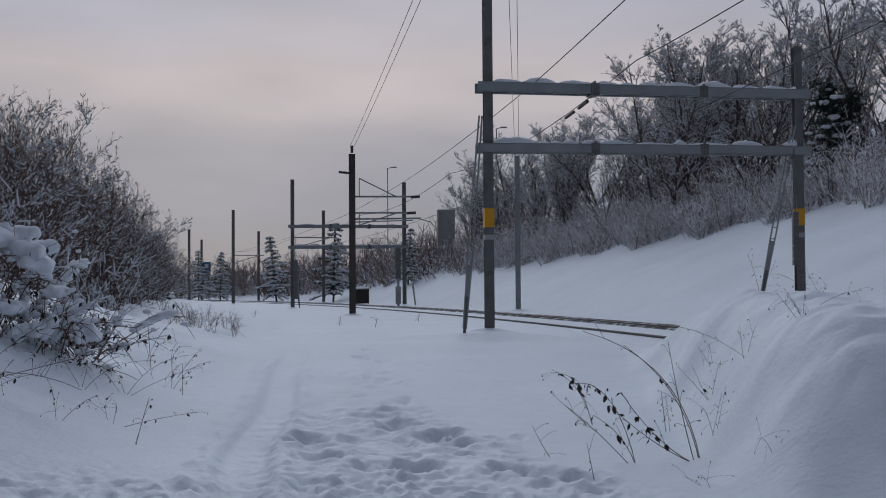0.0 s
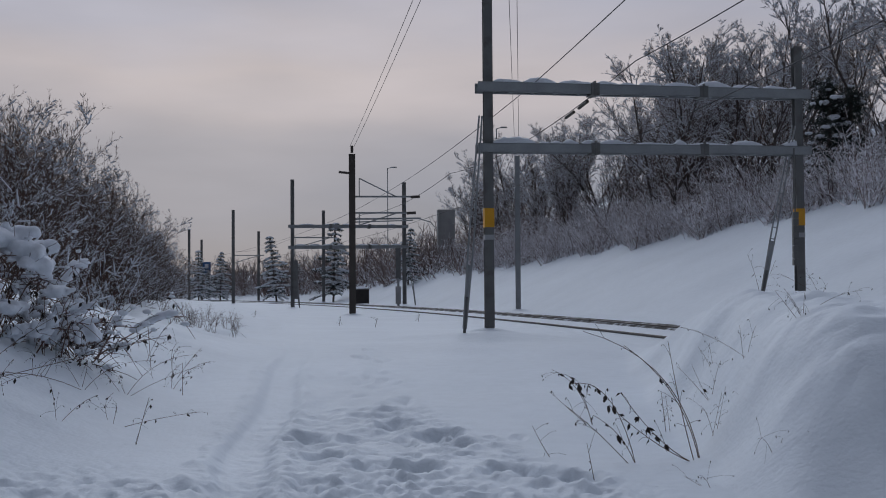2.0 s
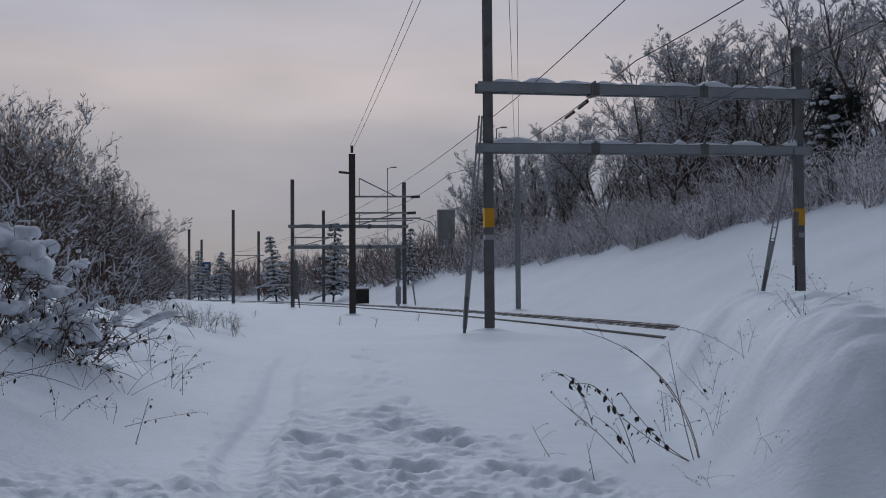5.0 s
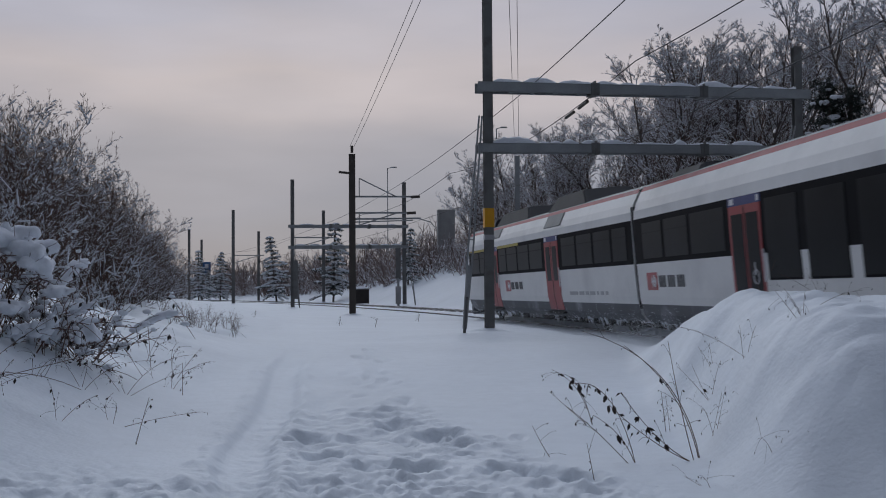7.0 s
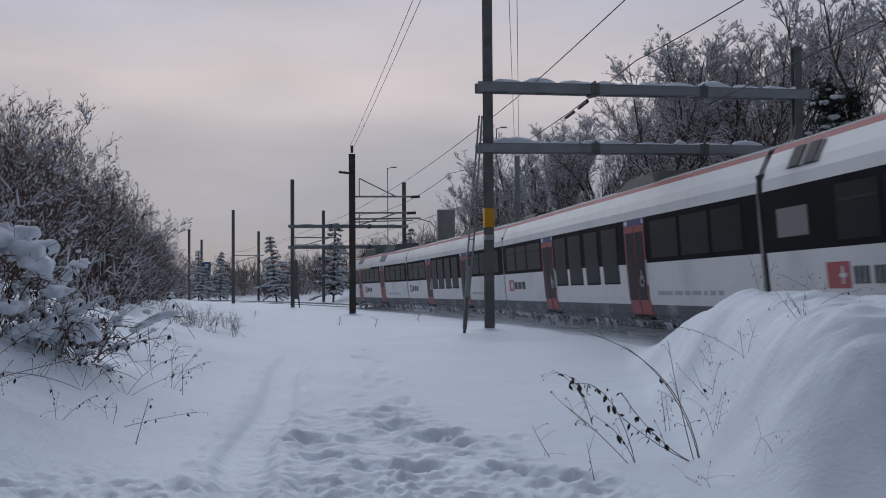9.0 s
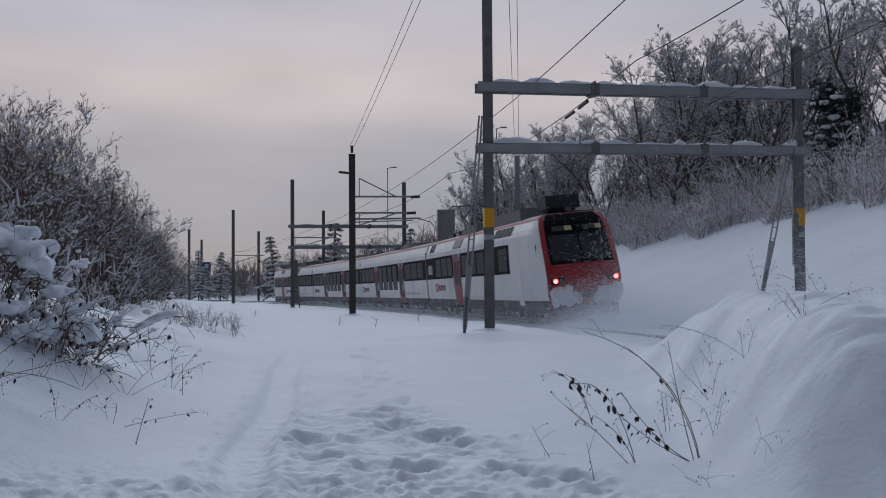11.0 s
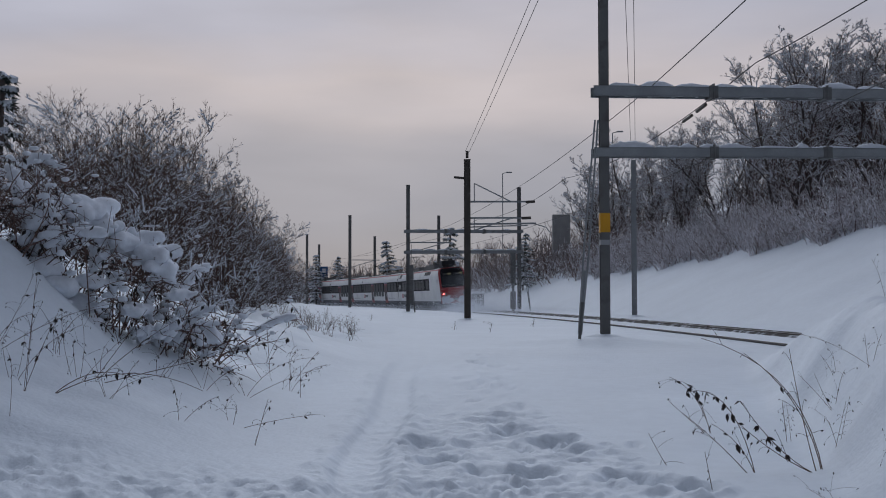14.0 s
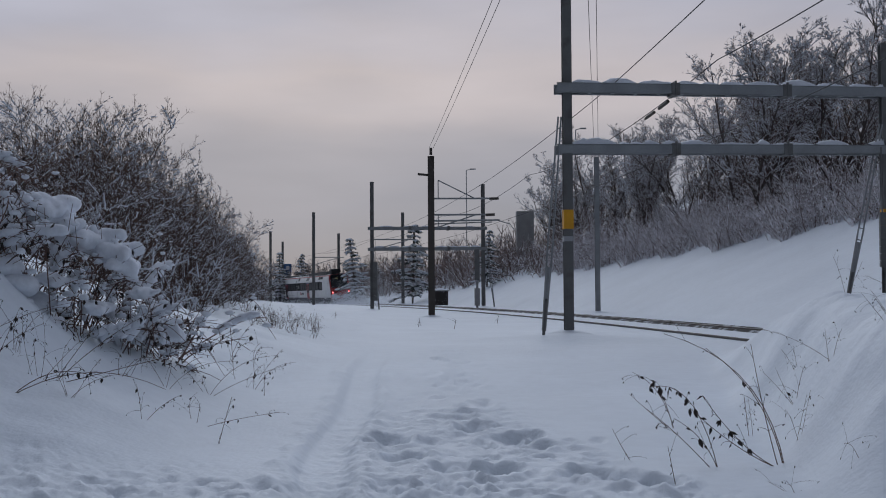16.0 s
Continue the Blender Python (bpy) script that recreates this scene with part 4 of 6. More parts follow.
def cab_front(car, red, lit):
    """The cab end at +y: painted nose, black windscreen surround, lamps, buffers and coupler."""
    zs = [0.62, 0.9, 1.2, 1.5, 1.8, 2.1, 2.6, 3.2, 3.45, 3.64, 3.75, 3.83]
    P = SKIRT + LOWER[1:] + BAND[1:] + UPPER[1:] + STRIPE[1:] + [(0.7, 3.86)]
    hw = lambda z: 0.90 * (face_w(z) if z > 2.97 else float(np.interp(z, [p[1] for p in P], [p[0] for p in P])))
    us = [-1, -0.94, -0.75, -0.4, 0, 0.4, 0.75, 0.94, 1]

    def at(u, z, lift=0.0):
        return (u * hw(z), cab_y(z) + 0.20 * (1 - abs(u) ** 2.6) + lift, z)
    V = [at(u, z) for z in zs for u in us]
    n = len(us)
    F = [(i * n + k, i * n + k + 1, (i + 1) * n + k + 1, (i + 1) * n + k) for i in range(len(zs) - 1) for k in range(n - 1)]
    part("cab_front", mesh_of("cab_front", V, F, red, True), parent=car, label="rounded cab front")

    def patch(name, u0, u1, z0, z1, lift, mat, parent=car, label="", nz=5, nu=6):
        vs, fs = [], []
        for i in range(nz + 1):
            for k in range(nu + 1):
                vs.append(at(u0 + (u1 - u0) * k / nu, z0 + (z1 - z0) * i / nz, lift))
        q = nu + 1
        fs = [(i * q + k, i * q + k + 1, (i + 1) * q + k + 1, (i + 1) * q + k) for i in range(nz) for k in range(nu)]
        m = len(vs)  # a rim that goes back into the nose
        ring = [k for k in range(q)] + [i * q + nu for i in range(1, nz + 1)] + [nz * q + k for k in range(nu - 1, -1, -1)] + [i * q for i in range(nz - 1, 0, -1)]
        vs += [(vs[r][0], vs[r][1] - lift - 0.03, vs[r][2]) for r in ring]
        fs += [(ring[i], ring[(i + 1) % len(ring)], m + (i + 1) % len(ring), m + i) for i in range(len(ring))]
        return part(name, mesh_of(name, vs, fs, mat, False), parent=parent, label=label)
    sur = patch("windscreen_surround", -0.86, 0.86, 2.06, 3.80, 0.018, BLACK_BAND, label="black windscreen surround", nz=8, nu=10)
    patch("windscreen", -0.79, -0.03, 2.16, 3.05, 0.03, WINDSCREEN, sur)
    patch("windscreen", 0.03, 0.79, 2.16, 3.05, 0.03, WINDSCREEN, sur)
    patch("display", -0.74, -0.56, 3.20, 3.36, 0.03, DISPLAY, sur, "lit yellowish line display", 2, 2)
    patch("display", -0.54, -0.2, 3.20, 3.36, 0.03, DARK_DISPLAY, sur, "", 2, 2)
    patch("display", 0.12, 0.32, 3.20, 3.36, 0.03, DISPLAY, sur, "lit yellowish destination display", 2, 2)
    patch("display", 0.33, 0.66, 3.20, 3.36, 0.03, DARK_DISPLAY, sur, "", 2, 2)
    for u in (-1, 1):
        x, y, z = at(u * 0.74, 1.5)
        cl = part("lamp_cluster", boxes((x - 0.24, x + 0.24, y - 0.08, y + 0.05, 1.40, 1.60), bevel=0.03), BLACK_BAND, car)
        part("tail_lamp", rods(((x + u * 0.10, y, 1.5), (x + u * 0.10, y + 0.075, 1.5), 0.075), sides=12), TAIL_LIGHT if lit else LAMP_LENS, cl, "glowing red tail lamp" if lit else "")
        part("headlamp", rods(((x - u * 0.10, y, 1.5), (x - u * 0.10, y + 0.07, 1.5), 0.075), sides=12), LAMP_LENS, cl)
        b = part("buffer", rods(((u * 0.875, 12.0, 1.05), (u * 0.875, 12.75, 1.05), 0.10), sides=10), UNDER_BLACK, car)
        part("buffer_plate", boxes((u * 0.875 - 0.28, u * 0.875 + 0.28, 12.72, 12.80, 0.88, 1.22), bevel=0.05), SNOW_CLUMP if lit else UNDER_BLACK, b, "snow-plastered buffer plate" if lit else "")
        part("wiper", rods((at(u * 0.12, 2.15, 0.05), at(u * 0.5, 2.75, 0.05), 0.012)), RUBBER, car)
    part("coupler", rods(((0, 11.8, 1.0), (0, 12.7, 1.0), 0.09), ((-0.14, 12.6, 1.0), (0.14, 12.6, 1.0), 0.07)), UNDER_BLACK, car)
    part("snow_plough", boxes((-1.25, 1.25, 11.5, 11.95, 0.18, 0.62), bevel=0.08), SKIRT_GREY, car)
    part("marker_lamp", boxes((-0.12, 0.12, 10.95, 11.2, 3.86, 4.02), bevel=0.03), LAMP_LENS, car)
    if lit:
        rng = np.random.RandomState(9)
        V, F = [], []
        for k in range(42):
            u = rng.choice([-1, 1]) * rng.uniform(0.30, 0.95)
            z = rng.uniform(0.65, 1.05) + 0.42 * abs(u) * rng.rand()
            x, y, _ = at(u, z)
            v, f = blob(rng.uniform(0.10, 0.22), rng.randint(1000))
            V.append(v * np.array([1, 0.5, 1]) + np.array([x, y + 0.02, z]))
            F += [[a + sum(len(w) for w in V[:-1]) for a in q] for q in f]
        part("snow_crust", mesh_of("snow_crust", np.concatenate(V), F, SNOW_CLUMP, True), parent=car, label="snow plastered on the nose")


def blob(r, seed, n=8, rings=5):
    rng = np.random.RandomState(seed)
    ph, am = rng.uniform(0, 6.28, 4), rng.uniform(0.05, 0.22, 4)
    V = [[0, 0, r]]
    for i in range(1, rings):
        th = math.pi * i / rings
        for k in range(n):
            a = 2 * math.pi * k / n
            q = r * (1 + am[0] * math.sin(2 * a + ph[0]) + am[1] * math.sin(3 * a + ph[1]) * math.sin(th) + am[2] * math.cos(2 * th + ph[2]))
            V.append([q * math.sin(th) * math.cos(a), q * math.sin(th) * math.sin(a), q * math.cos(th)])
    V.append([0, 0, -r])
    e = len(V) - 1
    F = [[0, 1 + k, 1 + (k + 1) % n] for k in range(n)]
    for i in range(rings - 2):
        for k in range(n):
            F.append([1 + i * n + k, 1 + (i + 1) * n + k, 1 + (i + 1) * n + (k + 1) % n, 1 + i * n + (k + 1) % n])
    o = 1 + (rings - 2) * n
    F += [[e, o + (k + 1) % n, o + k] for k in range(n)]
    return np.array(V), F


def driving_trailer():
    car = car_body("driving_trailer", "white driving trailer with red doors and black windows", 1, back=12.82)
    for sd in (-1, 1):
        Y = lambda p: 12.3 - p
        window_row(car, sd, [(Y(2.2), Y(4.1)), (Y(4.3), Y(6.2)), (Y(8.3), Y(9.6)), (Y(9.8), Y(11.5)), (Y(11.7), Y(13.4)), (Y(13.6), Y(15.4)), (Y(18.0), Y(19.6)), (Y(19.8), Y(21.4)), (Y(21.6), Y(23.2)), (Y(23.4), Y(24.6))])
        door(car, sd, Y(8.03), Y(6.45))
        door(car, sd, Y(17.55), Y(15.8))
        part("first_class_stripe", sb(sd, Y(11.85), Y(8.1), 2.87, 2.965, 0.012, 0.02), YELLOW_STRIPE, car, "yellow first-class stripe")
        part("first_class_stripe", sb(sd, Y(6.4), Y(2.0), 2.87, 2.965, 0.012, 0.02), YELLOW_STRIPE, car, "yellow first-class stripe")
        logo(car, sd, Y(9.2))
        bars(car, sd, Y(18.6), 1.10, 0.10, (0.9, 0.5, 0.3, 0.5, 0.2, 0.3, 0.25), GREY_LETTER, "small_lettering", 0.18)
        part("cab_window", sb(sd, 11.0, 11.5, 1.95, 2.8, 0.004, 0.2), PANE, car)
        roof_plate(sd, Y(8.4), Y(6.4), 0.25, 0.98, ROOF_GREY, "roof_vent", car, "grey roof panel", 0)
        roof_plate(sd, Y(17.9), Y(15.8), 0.15, 0.98, ROOF_GREY, "roof_vent", car, "grey roof panel", 0)
    roof_unit(car, 12.3 - 12.0, 12.3 - 5.8, 0.40)
    roof_unit(car, 12.3 - 5.6, 12.3 - 4.2, 0.28, slope=0.15)
    roof_unit(car, 12.3 - 19.6, 12.3 - 14.6, 0.40)
    cab_front(car, RED_PAINT, False)
    return car


def middle_car(name="passenger_car"):
    car = car_body(name, "white low-floor passenger car with red double doors", 0)
    for sd in (-1, 1):
        Y = lambda p: 12.4 - p
        window_row(car, sd, [(Y(0.7), Y(2.3)), (Y(2.5), Y(4.2)), (Y(4.4), Y(6.5)), (Y(18.4), Y(20.3)), (Y(20.5), Y(22.2)), (Y(22.4), Y(24.0))])
        for a, b in ((8.62, 10.04), (10.38, 11.86), (12.30, 13.70), (14.13, 15.57)):
            part("lowered_window", sb(sd, Y(b), Y(a), 1.42, 2.84, 0.012, 0.02), PANE, car, "deep low-floor window")
            part("window_frame", sb(sd, Y(b + 0.02), Y(a - 0.02), 1.38, 1.90, 0.006, 0.02), BLACK_BAND, car)
        door(car, sd, Y(8.42), Y(6.8), True)
        door(car, sd, Y(17.94), Y(16.3), True)
        logo(car, sd, Y(0.8))
        bars(car, sd, Y(18.6), 1.10, 0.10, (1.0, 0.5, 0.3, 0.5, 0.2, 0.3, 0.25), GREY_LETTER, "small_lettering", 0.18)
    roof_unit(car, -5.5, -1.5, 0.24)
    roof_unit(car, 8.5, 11.0, 0.12, slope=0.3)
    return car


def motor_car():
    car = car_body("motor_car", "white electric motor car with a red cab end", 1)
    # the cab is at +y in the car's own space; it runs backwards at the tail
    for sd in (-1, 1):
        Y = lambda p: p - 12.4  # distance from the inner end
        window_row(car, sd, [(Y(3.1), Y(4.6)), (Y(4.8), Y(6.3)), (Y(6.5), Y(7.7)), (Y(10.3), Y(11.8)), (Y(12.0), Y(13.5)), (Y(13.7), Y(15.2)), (Y(15.4), Y(16.9)), (Y(18.0), Y(19.5))])
        part("pale_window", sb(sd, Y(0.65), Y(2.0), 2.12, 2.62, 0.012, 0.02), PALE_PANE, car, "pale frosted window")
        door(car, sd, Y(8.1), Y(9.9))
        part("cab_door", sb(sd, Y(20.9), Y(21.6), 0.7, 2.75, 0.012, 0.04), WHITE_PAINT, car)
        part("cab_door_window", sb(sd, Y(23.3), Y(23.8), 1.85, 2.8, -0.05, 0.2), PANE, car)
        part("white_panel", sb(sd, Y(19.9), Y(23.02), 1.86, 2.98, 0.006, 0.03), WHITE_PAINT, car)
        part("equipment_hatch", sb(sd, Y(16.6), Y(18.4), 1.0, 1.75, 0.008, 0.02), WHITE_PAINT, car)
        roof_plate(sd, Y(1.15), Y(2.45), 0.2, 0.95, ROOF_GREY, "roof_vent", car, "grey louvred roof vent", 2)
        roof_plate(sd, Y(8.0), Y(10.0), 0.1, 0.95, ROOF_GREY, "roof_vent", car, "grey roof panel", 0)
        roof_plate(sd, Y(17.2), Y(20.2), 0.25, 0.9, ROOF_GREY, "roof_vent", car, "grey louvred roof vent", 5)
        bm = bmesh.new()
        y = Y(2.55)
        for w in (0.86,):
            side_box(bm, sd, y, y + w, 1.22, 1.64, 0.006, 0.01)
        pl = part("logo_plate", bm, RED_PAINT, car, "red plate with a white arrow cross")
        bm = bmesh.new()
        side_box(bm, sd, y + 0.48, y + 0.72, 1.40, 1.46, 0.012, 0.01)
        side_box(bm, sd, y + 0.57, y + 0.63, 1.29, 1.57, 0.014, 0.01)
        part("symbol", bm, PALE_LETTER, pl)
        for k in range(9):
            a = y + 0.98 + 0.19 * k + 0.12 * (k // 3)
            part("lettering", sb(sd, a, a + 0.15, 1.29, 1.56, 0.008, 0.01), LETTER, car)
    # pantograph and roof gear
    roof_unit(car, Y(7.4), Y(12.0), 0.34)
    roof_unit(car, Y(14.0), Y(20.5), 0.42)
    part("brake_resistor", boxes((-0.62, 0.62, Y(21.6), Y(22.9), 4.02, 4.5), bevel=0.03), ROOF_DARK, car, "dark resistor box on the cab roof")
    part("resistor_foot", boxes((-0.5, 0.5, Y(21.9), Y(22.6), 3.8, 4.04)), ROOF_DARK, car)
    c = Y(5.0)
    pan = part("pantograph", rods(((-0.5, c - 0.9, 4.1), (-0.5, c + 0.9, 4.1), 0.04), ((0.5, c - 0.9, 4.1), (0.5, c + 0.9, 4.1), 0.04), ((-0.5, c + 0.8, 4.1), (0.5, c + 0.8, 4.1), 0.05), ((0, c + 0.8, 4.15), (0, c - 0.8, 4.75), 0.04), ((0, c - 0.8, 4.75), (-0.35, c + 0.5, 5.3), 0.03), ((0, c - 0.8, 4.75), (0.35, c + 0.5, 5.3), 0.03)), STEEL, car, "raised pantograph")
    part("collector_bow", rods(((-0.75, c + 0.5, 5.36), (0.75, c + 0.5, 5.36), 0.035), ((-0.75, c + 0.5, 5.36), (-0.95, c + 0.5, 5.2), 0.025), ((0.75, c + 0.5, 5.36), (0.95, c + 0.5, 5.2), 0.025)), STEEL, pan)
    for y in (c - 0.8, c + 0.8):
        for x in (-0.5, 0.5):
            part("roof_insulator", rods(((x, y, 3.78), (x, y, 4.08), 0.07), sides=8), BROWN_STEEL, car)
    cab_front(car, RED_PAINT, True)
    return car


def powder(name, label, n, fn, seed):
    """Blown snow as countless tiny flakes."""
    rng = np.random.RandomState(seed)
    C, R = fn(rng, n)
    d = rng.normal(size=(n, 3))
    d /= np.linalg.norm(d, axis=1, keepdims=True)
    e = rng.normal(size=(n, 3))
    e /= np.linalg.norm(e, axis=1, keepdims=True)
    V = np.stack([C - d * R[:, None], C + d * R[:, None], C + e * R[:, None] * 1.4], 1).reshape(-1, 3)
    F = np.arange(3 * n).reshape(-1, 3)
    ob = new(name, mesh_of(name, V, F, POWDER))
    return tagged(ob, label, "blown snow", kind="stuff")


def skirt_cloud(rng, n):
    y = rng.uniform(-13, 13, n)
    sd = rng.choice([-1, 1], n, p=[0.75, 0.25])
    out = np.abs(rng.normal(0, 0.9, n))
    z = np.abs(rng.normal(0, 0.22, n)) * (1 + 0.3 * out) + 0.02
    return np.stack([sd * (1.0 + out), y, z], 1), rng.uniform(0.006, 0.013, n)


def tail_cloud(rng, n):
    """A low drift close over the rails, a middle layer, and a thin tall plume."""
    kind = rng.choice(3, n, p=[0.42, 0.36, 0.22])
    d = np.where(kind == 2, rng.exponential(8.0, n), rng.exponential(13.0, n))
    x = rng.normal(0, 1.0, n) * (1.0 + 0.05 * d)
    z = np.select([kind == 0, kind == 1], [rng.exponential(0.10, n), np.abs(rng.normal(0, 0.5, n)) * (1 + d / 20)], np.abs(rng.normal(0, 1.2, n)) * np.clip(0.4 + d / 6, 0, 1.6))
    return np.stack([x, -12.7 - d - np.where(kind == 2, 2.5, 0.0), z + 0.02], 1), rng.uniform(0.006, 0.013, n)


lead, mid_a, tail = driving_trailer(), middle_car(), motor_car()
mid_b = copy_thing(mid_a, Matrix.Identity(4))
CARS = [(lead, 12.5, False), (mid_a, 37.95, False), (mid_b, 62.85, False), (tail, 87.9, True)]
CLOUDS = [(powder("powder_snow", "powder snow whirled up along the running train", 42000 if k else 14000, skirt_cloud, 50 + k), 12.5 + 25 * k) for k in range(4)]
CLOUDS.append((powder("powder_snow", "cloud of powder snow trailing behind the train", 430000, tail_cloud, 71), 87.5))


def nose_s(t):
    q = t - 8
    return 36.878 + 20.8417 * q + 0.2267 * q * q


def car_pose(s, turn):
    a, b = track(s + 9.0)[0], track(s - 9.0)[0]
    h = math.atan2(-(a.x - b.x), a.y - b.y)
    m = Matrix.Translation(((a.x + b.x) / 2, (a.y + b.y) / 2, 0)) @ Matrix.Rotation(h, 4, "Z")
    # lean to the inside of the curve about the inner rail
    m = m @ Matrix.Translation((-0.75, 0, 0)) @ Matrix.Rotation(radians(-CANT), 4, "Y") @ Matrix.Translation((0.75, 0, 0))
    return m @ Matrix.Rotation(math.pi, 4, "Z") if turn else m


def motions():
    times = [k * 0.5 for k in range(33)]
    for car, off, turn in CARS:
        walk(car, [(t, car_pose(nose_s(t) - off, turn)) for t in times])
    for cloud, off in CLOUDS:
        walk(cloud, [(t, car_pose(nose_s(t) - off, False)) for t in times])


# ---- trees and shrubs ----
def grow(rng, height, levels, spread, lean=0.0, trunks=1, gravity=0.0, first=0.25, base_r=0.09, wiggle=0.12, upward=0.35):
    """Branch segments of a bare plant: start, end, radii, level."""
    P0, P1, R0, R1, LV = [], [], [], [], []

    def limb(p, d, length, r, lv):
        n = max(2, levels[lv][1])
        seg = length / n
        nodes = []
        for i in range(n):
            d = d + Vector(rng.normal(0, wiggle, 3)) + Vector((0, 0, upward * 0.12 if lv else 0.05)) - Vector((0, 0, gravity * (i / n)))
            d.normalize()
            q = p + d * seg
            ra, rb = r * (1 - 0.75 * i / n), r * (1 - 0.75 * (i + 1) / n)
            P0.append(tuple(p)), P1.append(tuple(q)), R0.append(max(ra, 0.004)), R1.append(max(rb, 0.003)), LV.append(lv)
            nodes.append((p.lerp(q, rng.rand()), d.copy(), (i + 1) / n, rb))
            p = q
        if lv + 1 >= len(levels):
            return
        for k in range(levels[lv + 1][0]):
            f = first + (1 - first) * (k + rng.rand()) / levels[lv + 1][0] if lv == 0 else 0.2 + 0.8 * rng.rand()
            q, dd, ff, rr = nodes[min(int(f * n), n - 1)]
            a = rng.uniform(0, 6.28)
            out = dd.orthogonal().normalized()
            out.rotate(Matrix.Rotation(a, 3, dd))
            nd = (dd * (1 - spread) + out * spread + Vector((0, 0, upward * 0.3))).normalized()
            taper = (1.15 - 0.75 * f) if lv == 0 else (1.1 - 0.5 * f)
            limb(q, nd, length * levels[lv + 1][2] * taper * rng.uniform(0.7, 1.25), max(rr * 0.62, 0.004), lv + 1)
    for k in range(trunks):
        a = rng.uniform(0, 6.28)
        off = Vector((math.cos(a), math.sin(a), 0)) * (0 if trunks == 1 else rng.uniform(0.05, 0.5))
        d = (Vector((0, 0, 1)) + off * lean).normalized()
        limb(off * 1.0 + Vector((0, 0, -0.3)), d, (height + 0.3) * (1 if trunks == 1 else rng.uniform(0.85, 1.0) * (1.05 - 0.75 * off.length)), base_r, 0)
    return [np.array(a, float) for a in (P0, P1, R0, R1)] + [np.array(LV)]


def spikes(P0, P1, R):
    """Three-sided twigs that end in a point."""
    V, F = prisms(P0, P1, R, R, 3)
    V = V.reshape(-1, 2, 3, 3)
    W = np.concatenate([V[:, 0], P1[:, None]], 1).reshape(-1, 3)
    b = (np.arange(len(P0)) * 4)[:, None]
    return W, np.concatenate([b + np.array([[k, (k + 1) % 3, 3]]) for k in range(3)], 1).reshape(-1, 3)


def plant(name, label, category, group, rng, snow_amount, snow_r, wood_mat, twig_mat, thick_levels=2, snow_mat=None, twig_r=1.0, **kw):
    """A bare snow-laden tree or shrub: stem, crown of twigs, and the snow lying on them."""
    P0, P1, R0, R1, LV = grow(rng, **kw)
    ob = thing(name, label, category, group)
    k = LV < thick_levels
    V, F = prisms(P0[k], P1[k], R0[k], R1[k], 5)
    if kw.get("trunks", 1) > 1:
        tagged(part("stem", mesh_of("stem", V, F, wood_mat, True), parent=ob), kind="stuff")
    else:
        part("trunk", mesh_of("trunk", V, F, wood_mat, True), parent=ob)
    fine = LV == LV.max()
    j = ~k & ~fine
    V, F = prisms(P0[j], P1[j], R0[j] * twig_r, R1[j] * twig_r, 3)
    W, G = spikes(P0[fine], P1[fine], R0[fine] * twig_r)
    F = F.tolist() + (G + len(V)).tolist()
    tagged(part("crown", mesh_of("crown", np.concatenate([V, W]), F, twig_mat), parent=ob, label="tangle of bare twigs"), kind="stuff")
    d = P1 - P0
    flat = 1 - np.abs(d[:, 2]) / (np.linalg.norm(d, axis=1) + 1e-9)
    pick = (rng.rand(len(P0)) < snow_amount * np.clip(flat * 1.6, 0, 1) * np.where(LV == LV.max(), 0.3, 1.0)) & (LV > 0)
    A, B, r = P0[pick], P1[pick], snow_r * rng.uniform(0.45, 1.3, pick.sum()) * np.where(LV[pick] < thick_levels, 1.5, 1.0)
    lift = np.stack([np.zeros(len(r)), np.zeros(len(r)), r * 0.75 + R0[pick] * 0.5], 1)
    big = LV[pick] < LV.max() - 0.5
    V, F = prisms((A + lift)[big], (B + lift)[big], r[big], r[big] * 0.8, 3)
    W, G = spikes((A + lift)[~big], (B + lift)[~big], r[~big] * 1.2)
    V, F = np.concatenate([V, W]), F.tolist() + (G + len(V)).tolist()
    tagged(part("snow", mesh_of("snow", V, F, snow_mat or SNOW_CLUMP), parent=ob, label="snow lying on the branches"), kind="stuff")
    return ob


def crown_top(ob):
    """Height of a plant over its foot."""
    return max(float(np.percentile([v.co.z for v in c.data.vertices], 99.7)) for c in ob.children)


def skyline(x, y, at, rows):
    """Height that a plant at x, y has to reach to meet a skyline given as bearing and rise (both as slopes from the eye)."""
    return EYE[2] + float(np.interp(x / y, at, rows)) * y - zat(x, y)


def scatter(protos, spots, rng, even=False):
    """Copies of the prototypes at (x, y, size), sunk on the ground; each prototype takes the first free spot itself. even: all as tall as the first."""
    tall = [crown_top(p) for p in protos] if even else [1.0] * len(protos)
    for i, (x, y, size) in enumerate(spots):
        j = i if i < len(protos) else rng.randint(len(protos))
        k = size * tall[0] / tall[j]
        m = pose(x, y, zat(x, y) - 0.15, rng.normal(0, 3), rng.normal(0, 3), rng.uniform(0, 360)) @ Matrix.Diagonal((k, k, k, 1))
        if i < len(protos):
            protos[i].matrix_basis = m
        else:
            k = 1 / protos[j].scale[0]  # a copy takes over its model's size
            copy_thing(protos[j], m @ Matrix.Diagonal((k, k, k, 1)))


def spot(s, u):
    p, _ = track(s, u)
    return p.x, p.y


rng = np.random.RandomState(11)
